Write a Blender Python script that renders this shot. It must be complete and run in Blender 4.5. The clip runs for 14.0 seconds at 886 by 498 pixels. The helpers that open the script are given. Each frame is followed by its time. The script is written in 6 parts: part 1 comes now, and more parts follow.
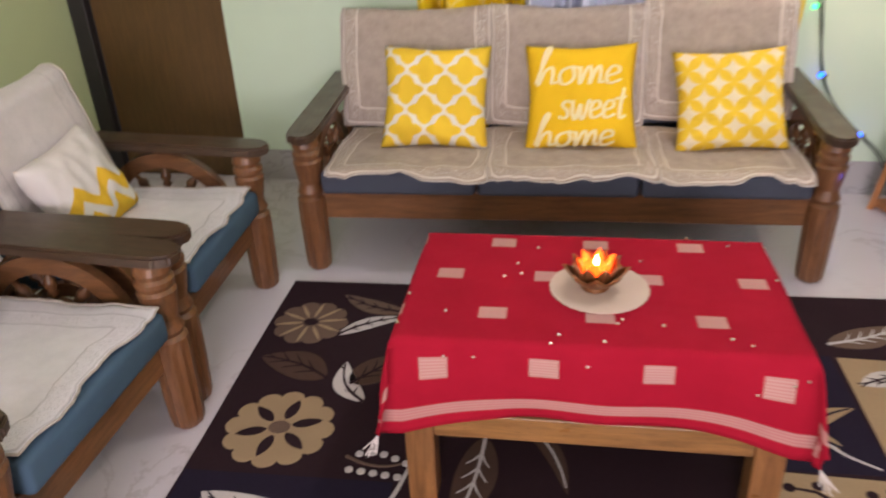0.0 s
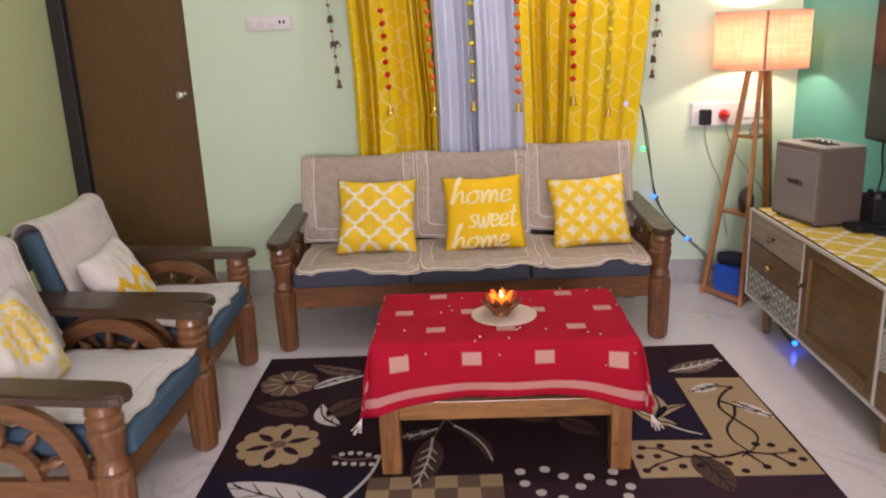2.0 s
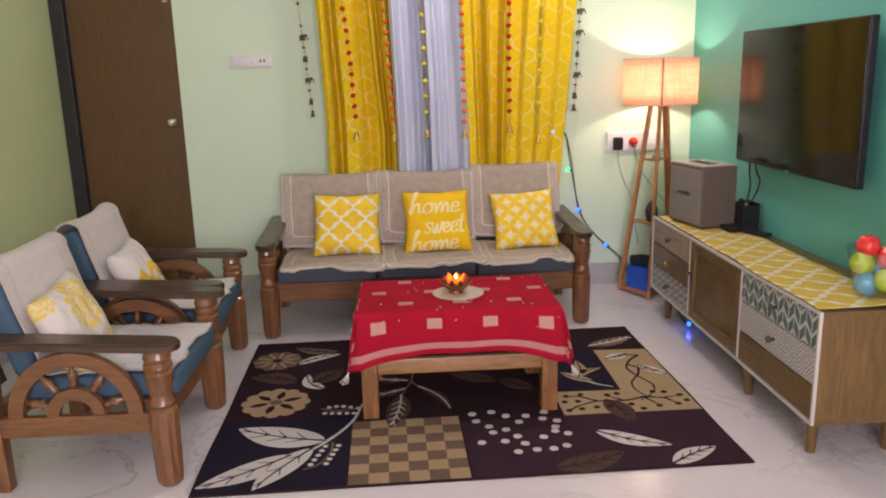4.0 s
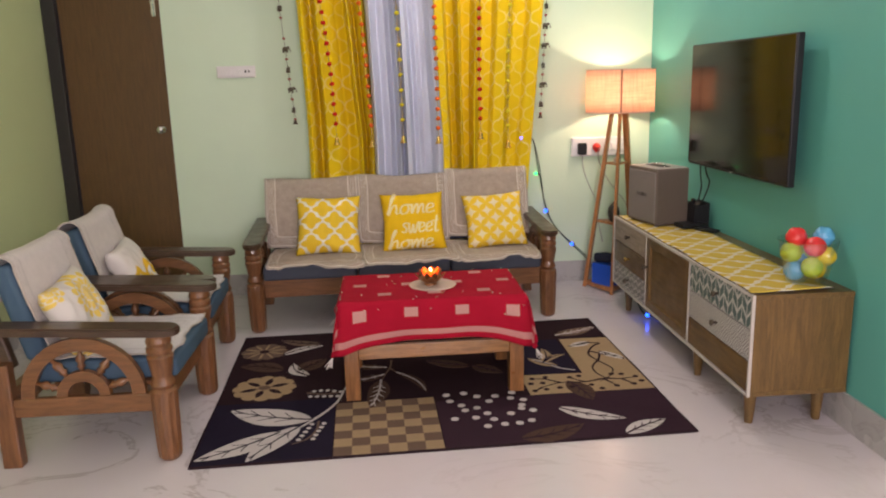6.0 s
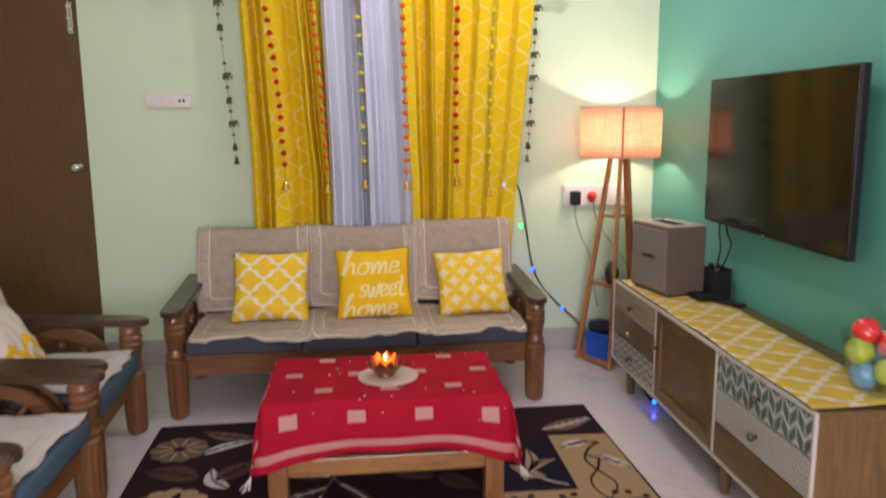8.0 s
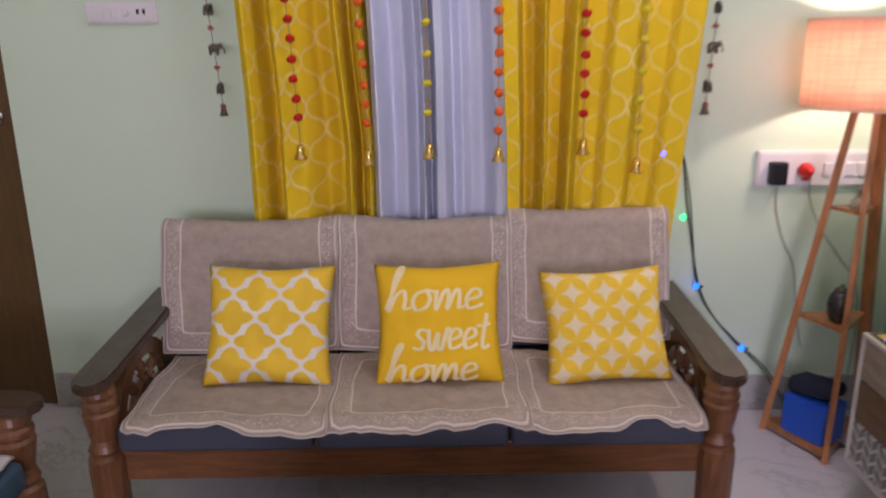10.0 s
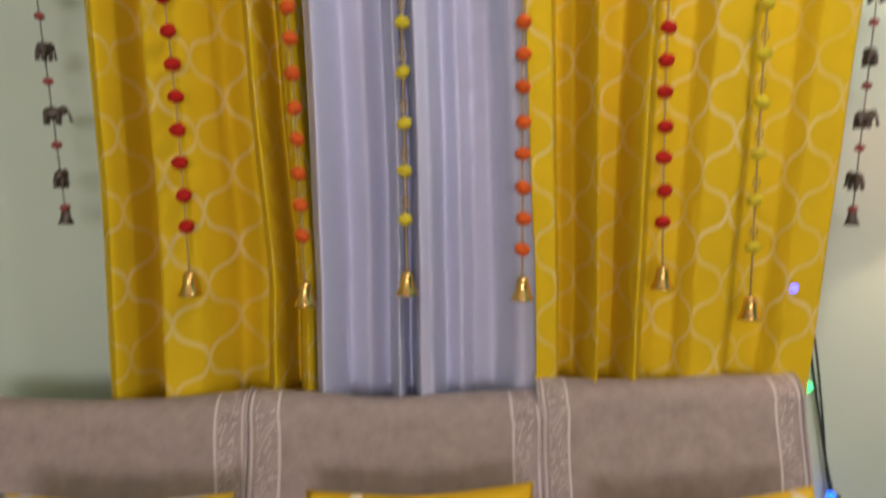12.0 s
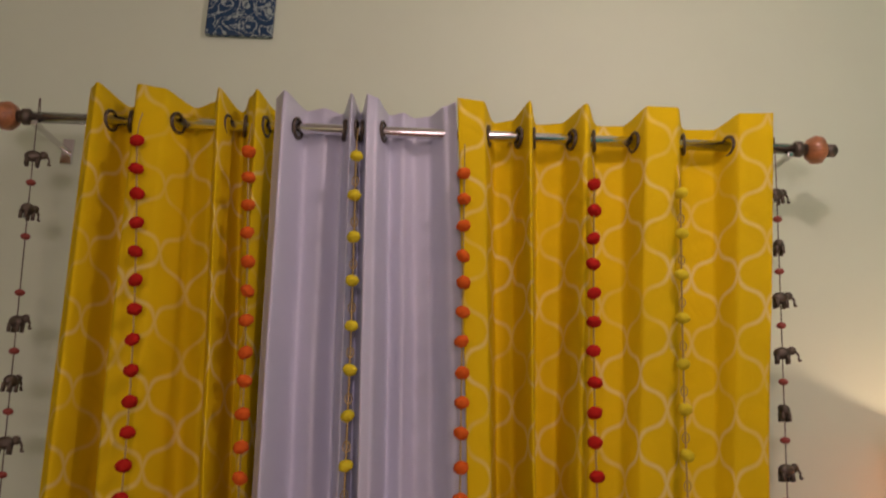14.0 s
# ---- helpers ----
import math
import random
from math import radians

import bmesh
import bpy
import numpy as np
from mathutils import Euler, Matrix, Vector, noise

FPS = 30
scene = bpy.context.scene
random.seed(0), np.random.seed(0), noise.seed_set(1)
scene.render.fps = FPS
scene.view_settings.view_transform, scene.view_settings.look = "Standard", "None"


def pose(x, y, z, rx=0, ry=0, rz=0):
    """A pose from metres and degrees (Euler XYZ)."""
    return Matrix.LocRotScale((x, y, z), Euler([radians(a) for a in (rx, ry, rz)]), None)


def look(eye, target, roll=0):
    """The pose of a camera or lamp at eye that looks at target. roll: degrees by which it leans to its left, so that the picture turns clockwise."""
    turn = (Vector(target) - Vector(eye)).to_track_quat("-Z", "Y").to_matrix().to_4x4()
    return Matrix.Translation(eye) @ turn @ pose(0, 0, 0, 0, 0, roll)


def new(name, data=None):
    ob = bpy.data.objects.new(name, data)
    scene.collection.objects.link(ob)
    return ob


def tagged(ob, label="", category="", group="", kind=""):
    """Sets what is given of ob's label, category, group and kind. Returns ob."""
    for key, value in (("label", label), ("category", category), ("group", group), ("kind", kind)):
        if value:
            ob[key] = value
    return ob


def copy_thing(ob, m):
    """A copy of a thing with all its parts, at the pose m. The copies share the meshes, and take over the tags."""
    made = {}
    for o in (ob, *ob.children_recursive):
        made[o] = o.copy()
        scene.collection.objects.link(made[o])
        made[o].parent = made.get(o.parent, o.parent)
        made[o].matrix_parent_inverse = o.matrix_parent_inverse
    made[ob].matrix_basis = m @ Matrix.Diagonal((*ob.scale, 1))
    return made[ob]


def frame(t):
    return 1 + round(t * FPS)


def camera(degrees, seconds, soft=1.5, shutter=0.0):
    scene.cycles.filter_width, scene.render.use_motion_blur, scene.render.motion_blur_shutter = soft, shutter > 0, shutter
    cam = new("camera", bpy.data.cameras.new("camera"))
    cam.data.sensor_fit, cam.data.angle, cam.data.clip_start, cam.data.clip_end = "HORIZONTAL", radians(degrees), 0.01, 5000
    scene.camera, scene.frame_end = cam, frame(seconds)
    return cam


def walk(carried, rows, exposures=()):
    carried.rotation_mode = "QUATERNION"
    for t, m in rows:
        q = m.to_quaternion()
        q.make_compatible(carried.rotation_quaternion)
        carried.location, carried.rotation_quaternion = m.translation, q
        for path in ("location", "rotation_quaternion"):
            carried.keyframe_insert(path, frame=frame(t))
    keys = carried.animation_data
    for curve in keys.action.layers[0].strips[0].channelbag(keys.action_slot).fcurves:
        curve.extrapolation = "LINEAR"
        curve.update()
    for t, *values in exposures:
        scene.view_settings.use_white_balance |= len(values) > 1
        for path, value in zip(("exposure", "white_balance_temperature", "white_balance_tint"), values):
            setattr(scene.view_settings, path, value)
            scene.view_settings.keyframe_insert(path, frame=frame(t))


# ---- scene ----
cam = camera(60.8, 14.0, soft=2.0, shutter=0.5)
PATH = [
    (0, (-0.036, 0.028, 1.426), (-0.363, 1.771, 0.501), -2.6),
    (0.5, (0.05, -0.232, 1.434), (-0.177, 1.608, 0.684), -3.0),
    (1, (-0.008, -0.484, 1.435), (-0.198, 1.42, 0.85), -2.6),
    (1.5, (-0.067, -0.737, 1.443), (-0.18, 1.191, 0.924), -2.0),
    (2, (-0.045, -0.949, 1.45), (-0.139, 0.978, 0.923), -2.3),
    (2.5, (-0.042, -1.189, 1.453), (-0.152, 0.737, 0.924), -2.6),
    (3, (-0.107, -1.381, 1.453), (-0.171, 0.555, 0.954), -2.6),
    (3.5, (-0.156, -1.599, 1.475), (-0.121, 0.343, 0.997), -1.5),
    (3.7, (-0.143, -1.644, 1.474), (-0.089, 0.302, 1.015), -1.4),
    (5.8, (-0.14, -2.05, 1.482), (-0.029, -0.1, 1.05), -2.0),
    (6, (-0.146, -2.027, 1.481), (-0.016, -0.078, 1.052), -1.5),
    (6.5, (-0.122, -1.961, 1.479), (0.039, -0.013, 1.055), -0.8),
    (7, (-0.069, -1.852, 1.48), (0.11, 0.093, 1.046), -0.8),
    (7.5, (-0.042, -1.566, 1.469), (0.145, 0.38, 1.044), -0.8),
    (8, (0.005, -1.202, 1.482), (0.181, 0.76, 1.142), -0.4),
    (8.5, (0.084, -0.787, 1.503), (0.237, 1.187, 1.215), 0.2),
    (9, (0.092, -0.341, 1.502), (0.188, 1.634, 1.205), 0.1),
    (9.2, (0.086, -0.169, 1.492), (0.155, 1.806, 1.181), -0.0),
    (11.3, (0.06, 1.469, 1.516), (-0.129, 3.243, 0.613), -2.1),
    (11.5, (0.036, 1.542, 1.502), (-0.121, 3.386, 0.745), -1.8),
    (12, (0.011, 1.611, 1.362), (0.029, 3.598, 1.135), -0.1),
    (12.5, (0.037, 1.602, 1.383), (0.097, 3.601, 1.437), 0.8),
    (13, (0.056, 1.57, 1.417), (0.099, 3.554, 1.663), 1.2),
    (13.1, (0.049, 1.571, 1.421), (0.104, 3.55, 1.711), 1.2),
    (13.5, (0.071, 1.539, 1.433), (0.114, 3.49, 1.868), 1.5),
    (14, (0.086, 1.508, 1.474), (0.146, 3.439, 1.994), 1.7),
]
walk(cam, [(t, look(eye, target, roll)) for t, eye, target, roll in PATH], [(0.0, 0.50, 6300, 24), (1.0, 0.34, 6350, 26), (3.0, 0.29, 6350, 25), (6.0, 0.08, 6600, 22), (7.5, 0.12, 6750, 20), (8.3, 0.02, 6150, 29), (9.0, -0.16, 5950, 36), (11.5, -0.19, 5800, 34), (12.0, -0.26, 6300, 29), (12.5, -0.49, 6850, 27), (13.0, -0.66, 7100, 28), (13.5, -0.83, 7250, 32), (14.0, -1.06, 7500, 46)])

# ---- light ----
world = bpy.data.worlds.new("world")
scene.world = world
world.use_nodes = True
world.node_tree.nodes["Background"].inputs[0].default_value = (0.9, 0.95, 1.0, 1)
world.node_tree.nodes["Background"].inputs[1].default_value = 0.02


def lamp(name, kind, m, watts, colour, size):
    data = bpy.data.lights.new(name, kind)
    data.energy, data.color = watts, colour
    if kind == "AREA":
        data.shape, data.size, data.size_y = "RECTANGLE", size[0], size[1]
    else:
        data.shadow_soft_size = size
    ob = new(name, data)
    ob.matrix_world = m
    return ob


FILL_Y = -3.66
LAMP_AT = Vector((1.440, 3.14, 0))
FILL_AT = Vector((0.15, FILL_Y, 1.65))
BULB_AT = Vector((0.72, 2.20, 2.79))
# soft fill added from the south; its source is unseen and assumed
lamp("south_fill_light", "AREA", look(FILL_AT + Vector((0, 0.04, 0)), (0.0, 2.0, 0.9)), 135, (1.0, 0.92, 0.95), (1.9, 1.3))
lamp("ceiling_bulb_glow", "POINT", pose(*BULB_AT), 29, (1.0, 0.92, 0.88), 0.04)
lamp("lamp_bulb_glow", "POINT", pose(LAMP_AT.x, LAMP_AT.y, 1.39), 9, (1.0, 0.80, 0.58), 0.03)
lamp("candle_glow", "POINT", pose(0.03, 1.6, 0.60), 0.30, (1.0, 0.36, 0.08), 0.012)
lamp("led_glow", "POINT", pose(1.42, 2.40, 0.05), 0.12, (0.05, 0.1, 1.0), 0.01)


# ---- materials ----
class Nodes:
    """Short words for building a node material."""

    def __init__(self, name):
        self.m = bpy.data.materials.new(name)
        self.m.use_nodes = True
        self.t = self.m.node_tree
        self.bsdf = self.t.nodes["Principled BSDF"]
        self.tc = self.t.nodes.new("ShaderNodeTexCoord")

    def put(self, socket, v):
        if hasattr(v, "links"):
            self.t.links.new(v, socket)
        elif isinstance(v, (tuple, list)) and len(v) == 3 and socket.type == "RGBA":
            socket.default_value = (*v, 1)
        else:
            socket.default_value = v

    def math(self, op, a, b=0.0, c=0.0):
        n = self.t.nodes.new("ShaderNodeMath")
        n.operation = op
        for s, v in zip(n.inputs, (a, b, c)):
            self.put(s, v)
        return n.outputs[0]

    def xyz(self, which="Object"):
        n = self.t.nodes.new("ShaderNodeSeparateXYZ")
        self.put(n.inputs[0], self.tc.outputs[which])
        return n.outputs

    def noise(self, scale, detail=3.0, stretch=(1, 1, 1), which="Object", rough=0.55, warp=0.0):
        mp = self.t.nodes.new("ShaderNodeMapping")
        self.put(mp.inputs[0], self.tc.outputs[which])
        mp.inputs[3].default_value = stretch
        n = self.t.nodes.new("ShaderNodeTexNoise")
        self.put(n.inputs["Vector"], mp.outputs[0])
        n.inputs["Scale"].default_value, n.inputs["Detail"].default_value = scale, detail
        n.inputs["Roughness"].default_value, n.inputs["Distortion"].default_value = rough, warp
        return n.outputs[0]

    def ramp(self, f, stops):
        n = self.t.nodes.new("ShaderNodeValToRGB")
        self.put(n.inputs[0], f)
        while len(n.color_ramp.elements) < len(stops):
            n.color_ramp.elements.new(0.5)
        for e, (p, c) in zip(n.color_ramp.elements, stops):
            e.position = p
            e.color = (*c, 1) if isinstance(c, (tuple, list)) else (c, c, c, 1)
        return n.outputs[0]

    def mix(self, f, a, b, kind="MIX"):
        n = self.t.nodes.new("ShaderNodeMix")
        n.data_type, n.blend_type = "RGBA", kind
        self.put(n.inputs[0], f), self.put(n.inputs[6], a), self.put(n.inputs[7], b)
        return n.outputs[2]

    def step(self, v, edge, soft):
        n = self.t.nodes.new("ShaderNodeMapRange")
        n.interpolation_type = "SMOOTHSTEP"
        self.put(n.inputs[0], v)
        n.inputs[1].default_value, n.inputs[2].default_value = edge - soft, edge + soft
        return n.outputs[0]

    def bump(self, h, strength=0.2, dist=0.002):
        n = self.t.nodes.new("ShaderNodeBump")
        n.inputs["Strength"].default_value, n.inputs["Distance"].default_value = strength, dist
        self.put(n.inputs["Height"], h)
        self.put(self.bsdf.inputs["Normal"], n.outputs[0])

    def done(self, colour, rough=0.6, metal=0.0, sheen=0.0, spec=0.5, coat=0.0, trans=0.0):
        b = self.bsdf.inputs
        self.put(b["Base Color"], colour), self.put(b["Roughness"], rough)
        b["Metallic"].default_value, b["Sheen Weight"].default_value = metal, sheen
        b["Specular IOR Level"].default_value, b["Coat Weight"].default_value = spec, coat
        b["Transmission Weight"].default_value = trans
        return self.m


def tone(c, k):
    return tuple(min(1, v * k) for v in c)


def paint(name, c, rough=0.55):
    g = Nodes(name)
    f = g.mix(g.noise(2.2, 4), tone(c, 0.93), tone(c, 1.05))
    g.bump(g.noise(160, 2), 0.12, 0.001)
    return g.done(f, rough, spec=0.35)


def wood(name, c, axis="x", rough=0.38, contrast=0.35, coat=0.25):
    g = Nodes(name)
    s = {"x": (1, 9, 9), "y": (9, 1, 9), "z": (9, 9, 1)}[axis]
    grain = g.noise(6, 6, s, warp=0.6)
    fine = g.noise(40, 3, s)
    col = g.ramp(grain, [(0.3, tone(c, 1 - contrast)), (0.5, c), (0.72, tone(c, 1 + contrast))])
    col = g.mix(g.math("MULTIPLY", g.step(fine, 0.62, 0.06), 0.5), col, tone(c, 0.45))
    g.bump(fine, 0.15, 0.0008)
    return g.done(col, g.ramp(g.noise(9, 3), [(0.3, rough - 0.08), (0.8, rough + 0.14)]), coat=coat)


def cloth(name, c, weave=900, rough=0.9, vary=0.12, which="Object"):
    g = Nodes(name)
    col = g.mix(g.noise(7, 4, which=which), tone(c, 1 - vary), tone(c, 1 + vary))
    g.bump(g.math("ADD", g.math("MULTIPLY", g.noise(weave, 1, which=which), 0.12), g.noise(11, 4, which=which, warp=0.8)), 0.45, 0.010)
    return g.done(col, rough, sheen=0.0, spec=0.15)


def plain(name, c, rough=0.4, metal=0.0, coat=0.0, spec=0.5):
    g = Nodes(name)
    col = g.mix(g.noise(14, 3), tone(c, 0.9), tone(c, 1.07))
    return g.done(col, g.ramp(g.noise(30, 2), [(0.3, max(0.02, rough - 0.05)), (0.8, rough + 0.06)]), metal, coat=coat, spec=spec)


def glow(name, c, strength):
    g = Nodes(name)
    g.bsdf.inputs["Emission Color"].default_value = (*c, 1)
    g.bsdf.inputs["Emission Strength"].default_value = strength
    return g.done(c, 0.4)


def trellis(g, u, v, pu, pv, sway=0.09, width=0.075, soft=0.02):
    """A mask of wavy crossing lines that shut in lantern-shaped fields."""
    u, v = g.math("DIVIDE", u, pu), g.math("DIVIDE", v, pv)
    p, q = g.math("ADD", u, v), g.math("SUBTRACT", u, v)
    out = None
    for a, b in ((p, q), (q, p)):
        w = g.math("MULTIPLY", g.math("SINE", g.math("MULTIPLY", b, 2 * math.pi)), sway)
        d = g.math("ABSOLUTE", g.math("SUBTRACT", g.math("FRACT", g.math("ADD", a, w)), 0.5))
        out = d if out is None else g.math("MINIMUM", out, d)
    return g.math("SUBTRACT", 1.0, g.step(out, width, soft))


def lobes(g, u, v, pu, pv, long=0.455, short=0.165):
    """A mask of the narrow ground left between four-lobed fields that stand in staggered rows."""
    best = None
    for off in (0.0, 0.5):
        x = g.math("SUBTRACT", g.math("FRACT", g.math("ADD", g.math("DIVIDE", u, pu), off + 9.716)), 0.5)
        y = g.math("SUBTRACT", g.math("FRACT", g.math("ADD", g.math("DIVIDE", v, pv), off + 9.88)), 0.5)
        x2, y2 = g.math("MULTIPLY", x, x), g.math("MULTIPLY", y, y)
        for a, b in ((long, short), (1.42 * short, 0.82 * long)):
            d = g.math("ADD", g.math("DIVIDE", x2, a * a), g.math("DIVIDE", y2, b * b))
            best = d if best is None else g.math("MINIMUM", best, d)
    return g.step(best, 1.0, 0.12)


YELLOW = (0.80, 0.54, 0.035)
CREAM = (0.74, 0.70, 0.60)


def printed(name, base, ink, pu, pv, which="Object", axes=(0, 1), sway=0.09, width=0.075, lobed=False, patchy=0.0):
    g = Nodes(name)
    c = g.xyz(which)
    f = lobes(g, c[axes[0]], c[axes[1]], pu, pv) if lobed else trellis(g, c[axes[0]], c[axes[1]], pu, pv, sway, width, 0.05 if patchy else 0.02)
    # weakens the print in random patches
    if patchy:
        f = g.math("MULTIPLY", f, g.ramp(g.noise(3.5, 3, which=which), [(0.36, 1 - patchy), (0.68, 1.0)]))
    ground = g.mix(g.noise(6, 4, which=which), tone(base, 0.86), tone(base, 1.1))
    g.bump(g.math("ADD", g.math("MULTIPLY", g.noise(700, 1, which=which), 0.08), g.noise(9, 4, which=which, warp=0.9)), 0.5, 0.012)
    return g.done(g.mix(f, ground, ink), 0.85, spec=0.15)


MINT = paint("mint_wall_paint", (0.60, 0.74, 0.56))
TEAL = paint("teal_wall_paint", (0.100, 0.385, 0.325), 0.42)
# even olive tone for the west wall, yellower and darker than MINT
OLIVE = paint("olive_wall_tone", (0.53, 0.60, 0.32))
IVORY = paint("ivory_wall_paint", (0.78, 0.72, 0.52))
WHITE = paint("white_ceiling_paint", (0.8, 0.8, 0.77), 0.8)


def marble(name, base, vein, scale, rough):
    g = Nodes(name)
    big = g.noise(0.9 * scale, 5, warp=1.5)
    d = g.math("ABSOLUTE", g.math("SUBTRACT", g.noise(1.1 * scale, 6, warp=2.2, rough=0.62), 0.5))
    line = g.math("MULTIPLY", g.math("SUBTRACT", 1.0, g.step(d, 0.012, 0.012)), g.step(g.noise(0.7 * scale, 2), 0.5, 0.12))
    col = g.mix(big, tone(base, 0.9), tone(base, 1.06))
    col = g.mix(g.math("MULTIPLY", line, 0.55), col, vein)
    return g.done(col, g.ramp(g.noise(3, 3), [(0.3, rough), (0.8, rough + 0.07)]), spec=0.5)


MARBLE = marble("polished_marble", (0.64, 0.605, 0.62), (0.36, 0.32, 0.31), 1.0, 0.20)
SKIRT = marble("grey_marble", (0.42, 0.41, 0.40), (0.22, 0.21, 0.2), 3.0, 0.25)
DARKWOOD = wood("dark_polished_wood_x", (0.055, 0.030, 0.016), "x", 0.33)
DARKWOOD_Y = wood("dark_polished_wood_y", (0.060, 0.034, 0.019), "y", 0.36)
TEAK = wood("teak_upright", (0.17, 0.072, 0.027), "z", 0.36)
TEAK_X = wood("teak_along", (0.19, 0.082, 0.030), "x", 0.36)
TEAK_Y = wood("teak_deep", (0.17, 0.074, 0.028), "y", 0.36)
HONEY_X = wood("honey_wood_along", (0.285, 0.138, 0.045), "x", 0.35)
HONEY = wood("honey_wood_upright", (0.25, 0.112, 0.040), "z", 0.35)
DOORWOOD = wood("door_veneer", (0.100, 0.050, 0.011), "z", 0.5, 0.2, 0.0)
JAMB = plain("black_brown_paint", (0.018, 0.015, 0.014), 0.5)
LAMPWOOD = wood("red_lamp_wood", (0.40, 0.165, 0.055), "z", 0.4)
CABWOOD = wood("mango_wood_upright", (0.142, 0.080, 0.023), "z", 0.42, 0.3)
CABWOOD_Y = wood("mango_wood_along", (0.136, 0.077, 0.022), "y", 0.42, 0.3)
GREYWOOD = wood("limed_grey_wood", (0.30, 0.24, 0.19), "y", 0.55, 0.25, 0)
BLUE = cloth("slate_blue_upholstery", (0.062, 0.110, 0.160))
SLATE = cloth("grey_slate_upholstery", (0.070, 0.080, 0.105))
NAVY = cloth("dark_navy_upholstery", (0.02, 0.024, 0.04))
CHROME = plain("chrome", (0.75, 0.75, 0.74), 0.16, 1.0)
BRASS = plain("brass", (0.75, 0.50, 0.16), 0.25, 1.0)
BRONZE = plain("aged_bronze", (0.12, 0.10, 0.075), 0.45, 0.7)
BLACK = plain("black_plastic", (0.012, 0.012, 0.014), 0.45, spec=0.25)
SCREEN = plain("black_screen_glass", (0.011, 0.011, 0.008), 0.11, spec=0.2)
WHITEPLASTIC = plain("white_plastic", (0.72, 0.70, 0.70), 0.35)
BLUEPLASTIC = plain("blue_card", (0.012, 0.085, 0.50), 0.4)
REDPLASTIC = plain("red_plastic", (0.65, 0.02, 0.015), 0.35)


# ---- mesh tools ----
def part(name, bm, material, parent=None, label="", m=None, smooth=False):
    me = bpy.data.meshes.new(name)
    bm.normal_update()
    bm.to_mesh(me)
    bm.free()
    me.materials.append(material)
    if smooth:
        me.shade_smooth()
    ob = new(name, me)
    if parent:
        ob.parent = parent
    if m is not None:
        ob.matrix_basis = m
    if label:
        ob["label"] = label
    return ob


def thing(name, m, label, category, group="", kind=""):
    ob = new(name)
    ob.empty_display_size = 0.1
    ob.matrix_basis = m
    return tagged(ob, label, category, group, kind)


def box(bm, c, s, bevel=0.0, m=None, seg=2):
    r = bmesh.ops.create_cube(bm, size=1, matrix=Matrix.LocRotScale(c, None, s))
    vs = r["verts"]
    if bevel:
        es = list({e for v in vs for e in v.link_edges})
        out = bmesh.ops.bevel(bm, geom=es, offset=bevel, segments=seg, affect="EDGES", profile=0.5)
        vs = list({v for f in out["faces"] for v in f.verts} | {v for v in vs if v.is_valid})
    if m is not None:
        bmesh.ops.transform(bm, matrix=m, verts=vs)
    return vs


def boxed(c, s, bevel=0.0, m=None, seg=2):
    bm = bmesh.new()
    box(bm, c, s, bevel, m, seg)
    return bm


def lathe(profile, seg=20, bm=None, m=None, flute=0.0, flute_to=0.0):
    """A turned body: (radius, height) rows, closed at both ends."""
    bm = bm or bmesh.new()
    rings = []
    for r, z in profile:
        row = []
        for i in range(seg):
            a = 2 * math.pi * i / seg
            k = r * (1 - (flute if z < flute_to and i % 2 else 0))
            v = Vector((k * math.cos(a), k * math.sin(a), z))
            row.append(bm.verts.new(m @ v if m is not None else v))
        rings.append(row)
    for a, b in zip(rings, rings[1:]):
        for i in range(seg):
            j = (i + 1) % seg
            bm.faces.new((a[i], a[j], b[j], b[i]))
    bm.faces.new(list(reversed(rings[0])))
    bm.faces.new(rings[-1])
    return bm


def along(p, q):
    """The pose of an upright body set from p towards q."""
    d = Vector(q) - Vector(p)
    return Matrix.Translation(p) @ d.to_track_quat("Z", "Y").to_matrix().to_4x4()


def rod(p, q, r, r2=None, seg=10, bm=None):
    d = (Vector(q) - Vector(p)).length
    return lathe([(r, 0), (r if r2 is None else r2, d)], seg, bm, along(p, q))


def ball(c, r, bm=None, squash=(1, 1, 1), u=10, v=7):
    bm = bm or bmesh.new()
    bmesh.ops.create_uvsphere(bm, u_segments=u, v_segments=v, radius=r, matrix=Matrix.LocRotScale(c, None, squash))
    return bm


def wire(points, r, seg=6, bm=None, smoothing=4):
    """A round cable through points."""
    bm = bm or bmesh.new()
    pts = [Vector(p) for p in points]
    fine = []
    for i in range(len(pts) - 1):
        a, b, c, d = pts[max(i - 1, 0)], pts[i], pts[i + 1], pts[min(i + 2, len(pts) - 1)]
        for k in range(smoothing):
            t = k / smoothing
            fine.append(0.5 * (2 * b + (c - a) * t + (2 * a - 5 * b + 4 * c - d) * t * t + (3 * b - a - 3 * c + d) * t ** 3))
    fine.append(pts[-1])
    rows = []
    for i, p in enumerate(fine):
        d = (fine[min(i + 1, len(fine) - 1)] - fine[max(i - 1, 0)]).normalized()
        q = d.to_track_quat("Z", "Y")
        rows.append([bm.verts.new(p + q @ Vector((r * math.cos(2 * math.pi * k / seg), r * math.sin(2 * math.pi * k / seg), 0))) for k in range(seg)])
    for a, b in zip(rows, rows[1:]):
        for k in range(seg):
            bm.faces.new((a[k], a[(k + 1) % seg], b[(k + 1) % seg], b[k]))
    bm.faces.new(list(reversed(rows[0]))), bm.faces.new(rows[-1])
    return bm


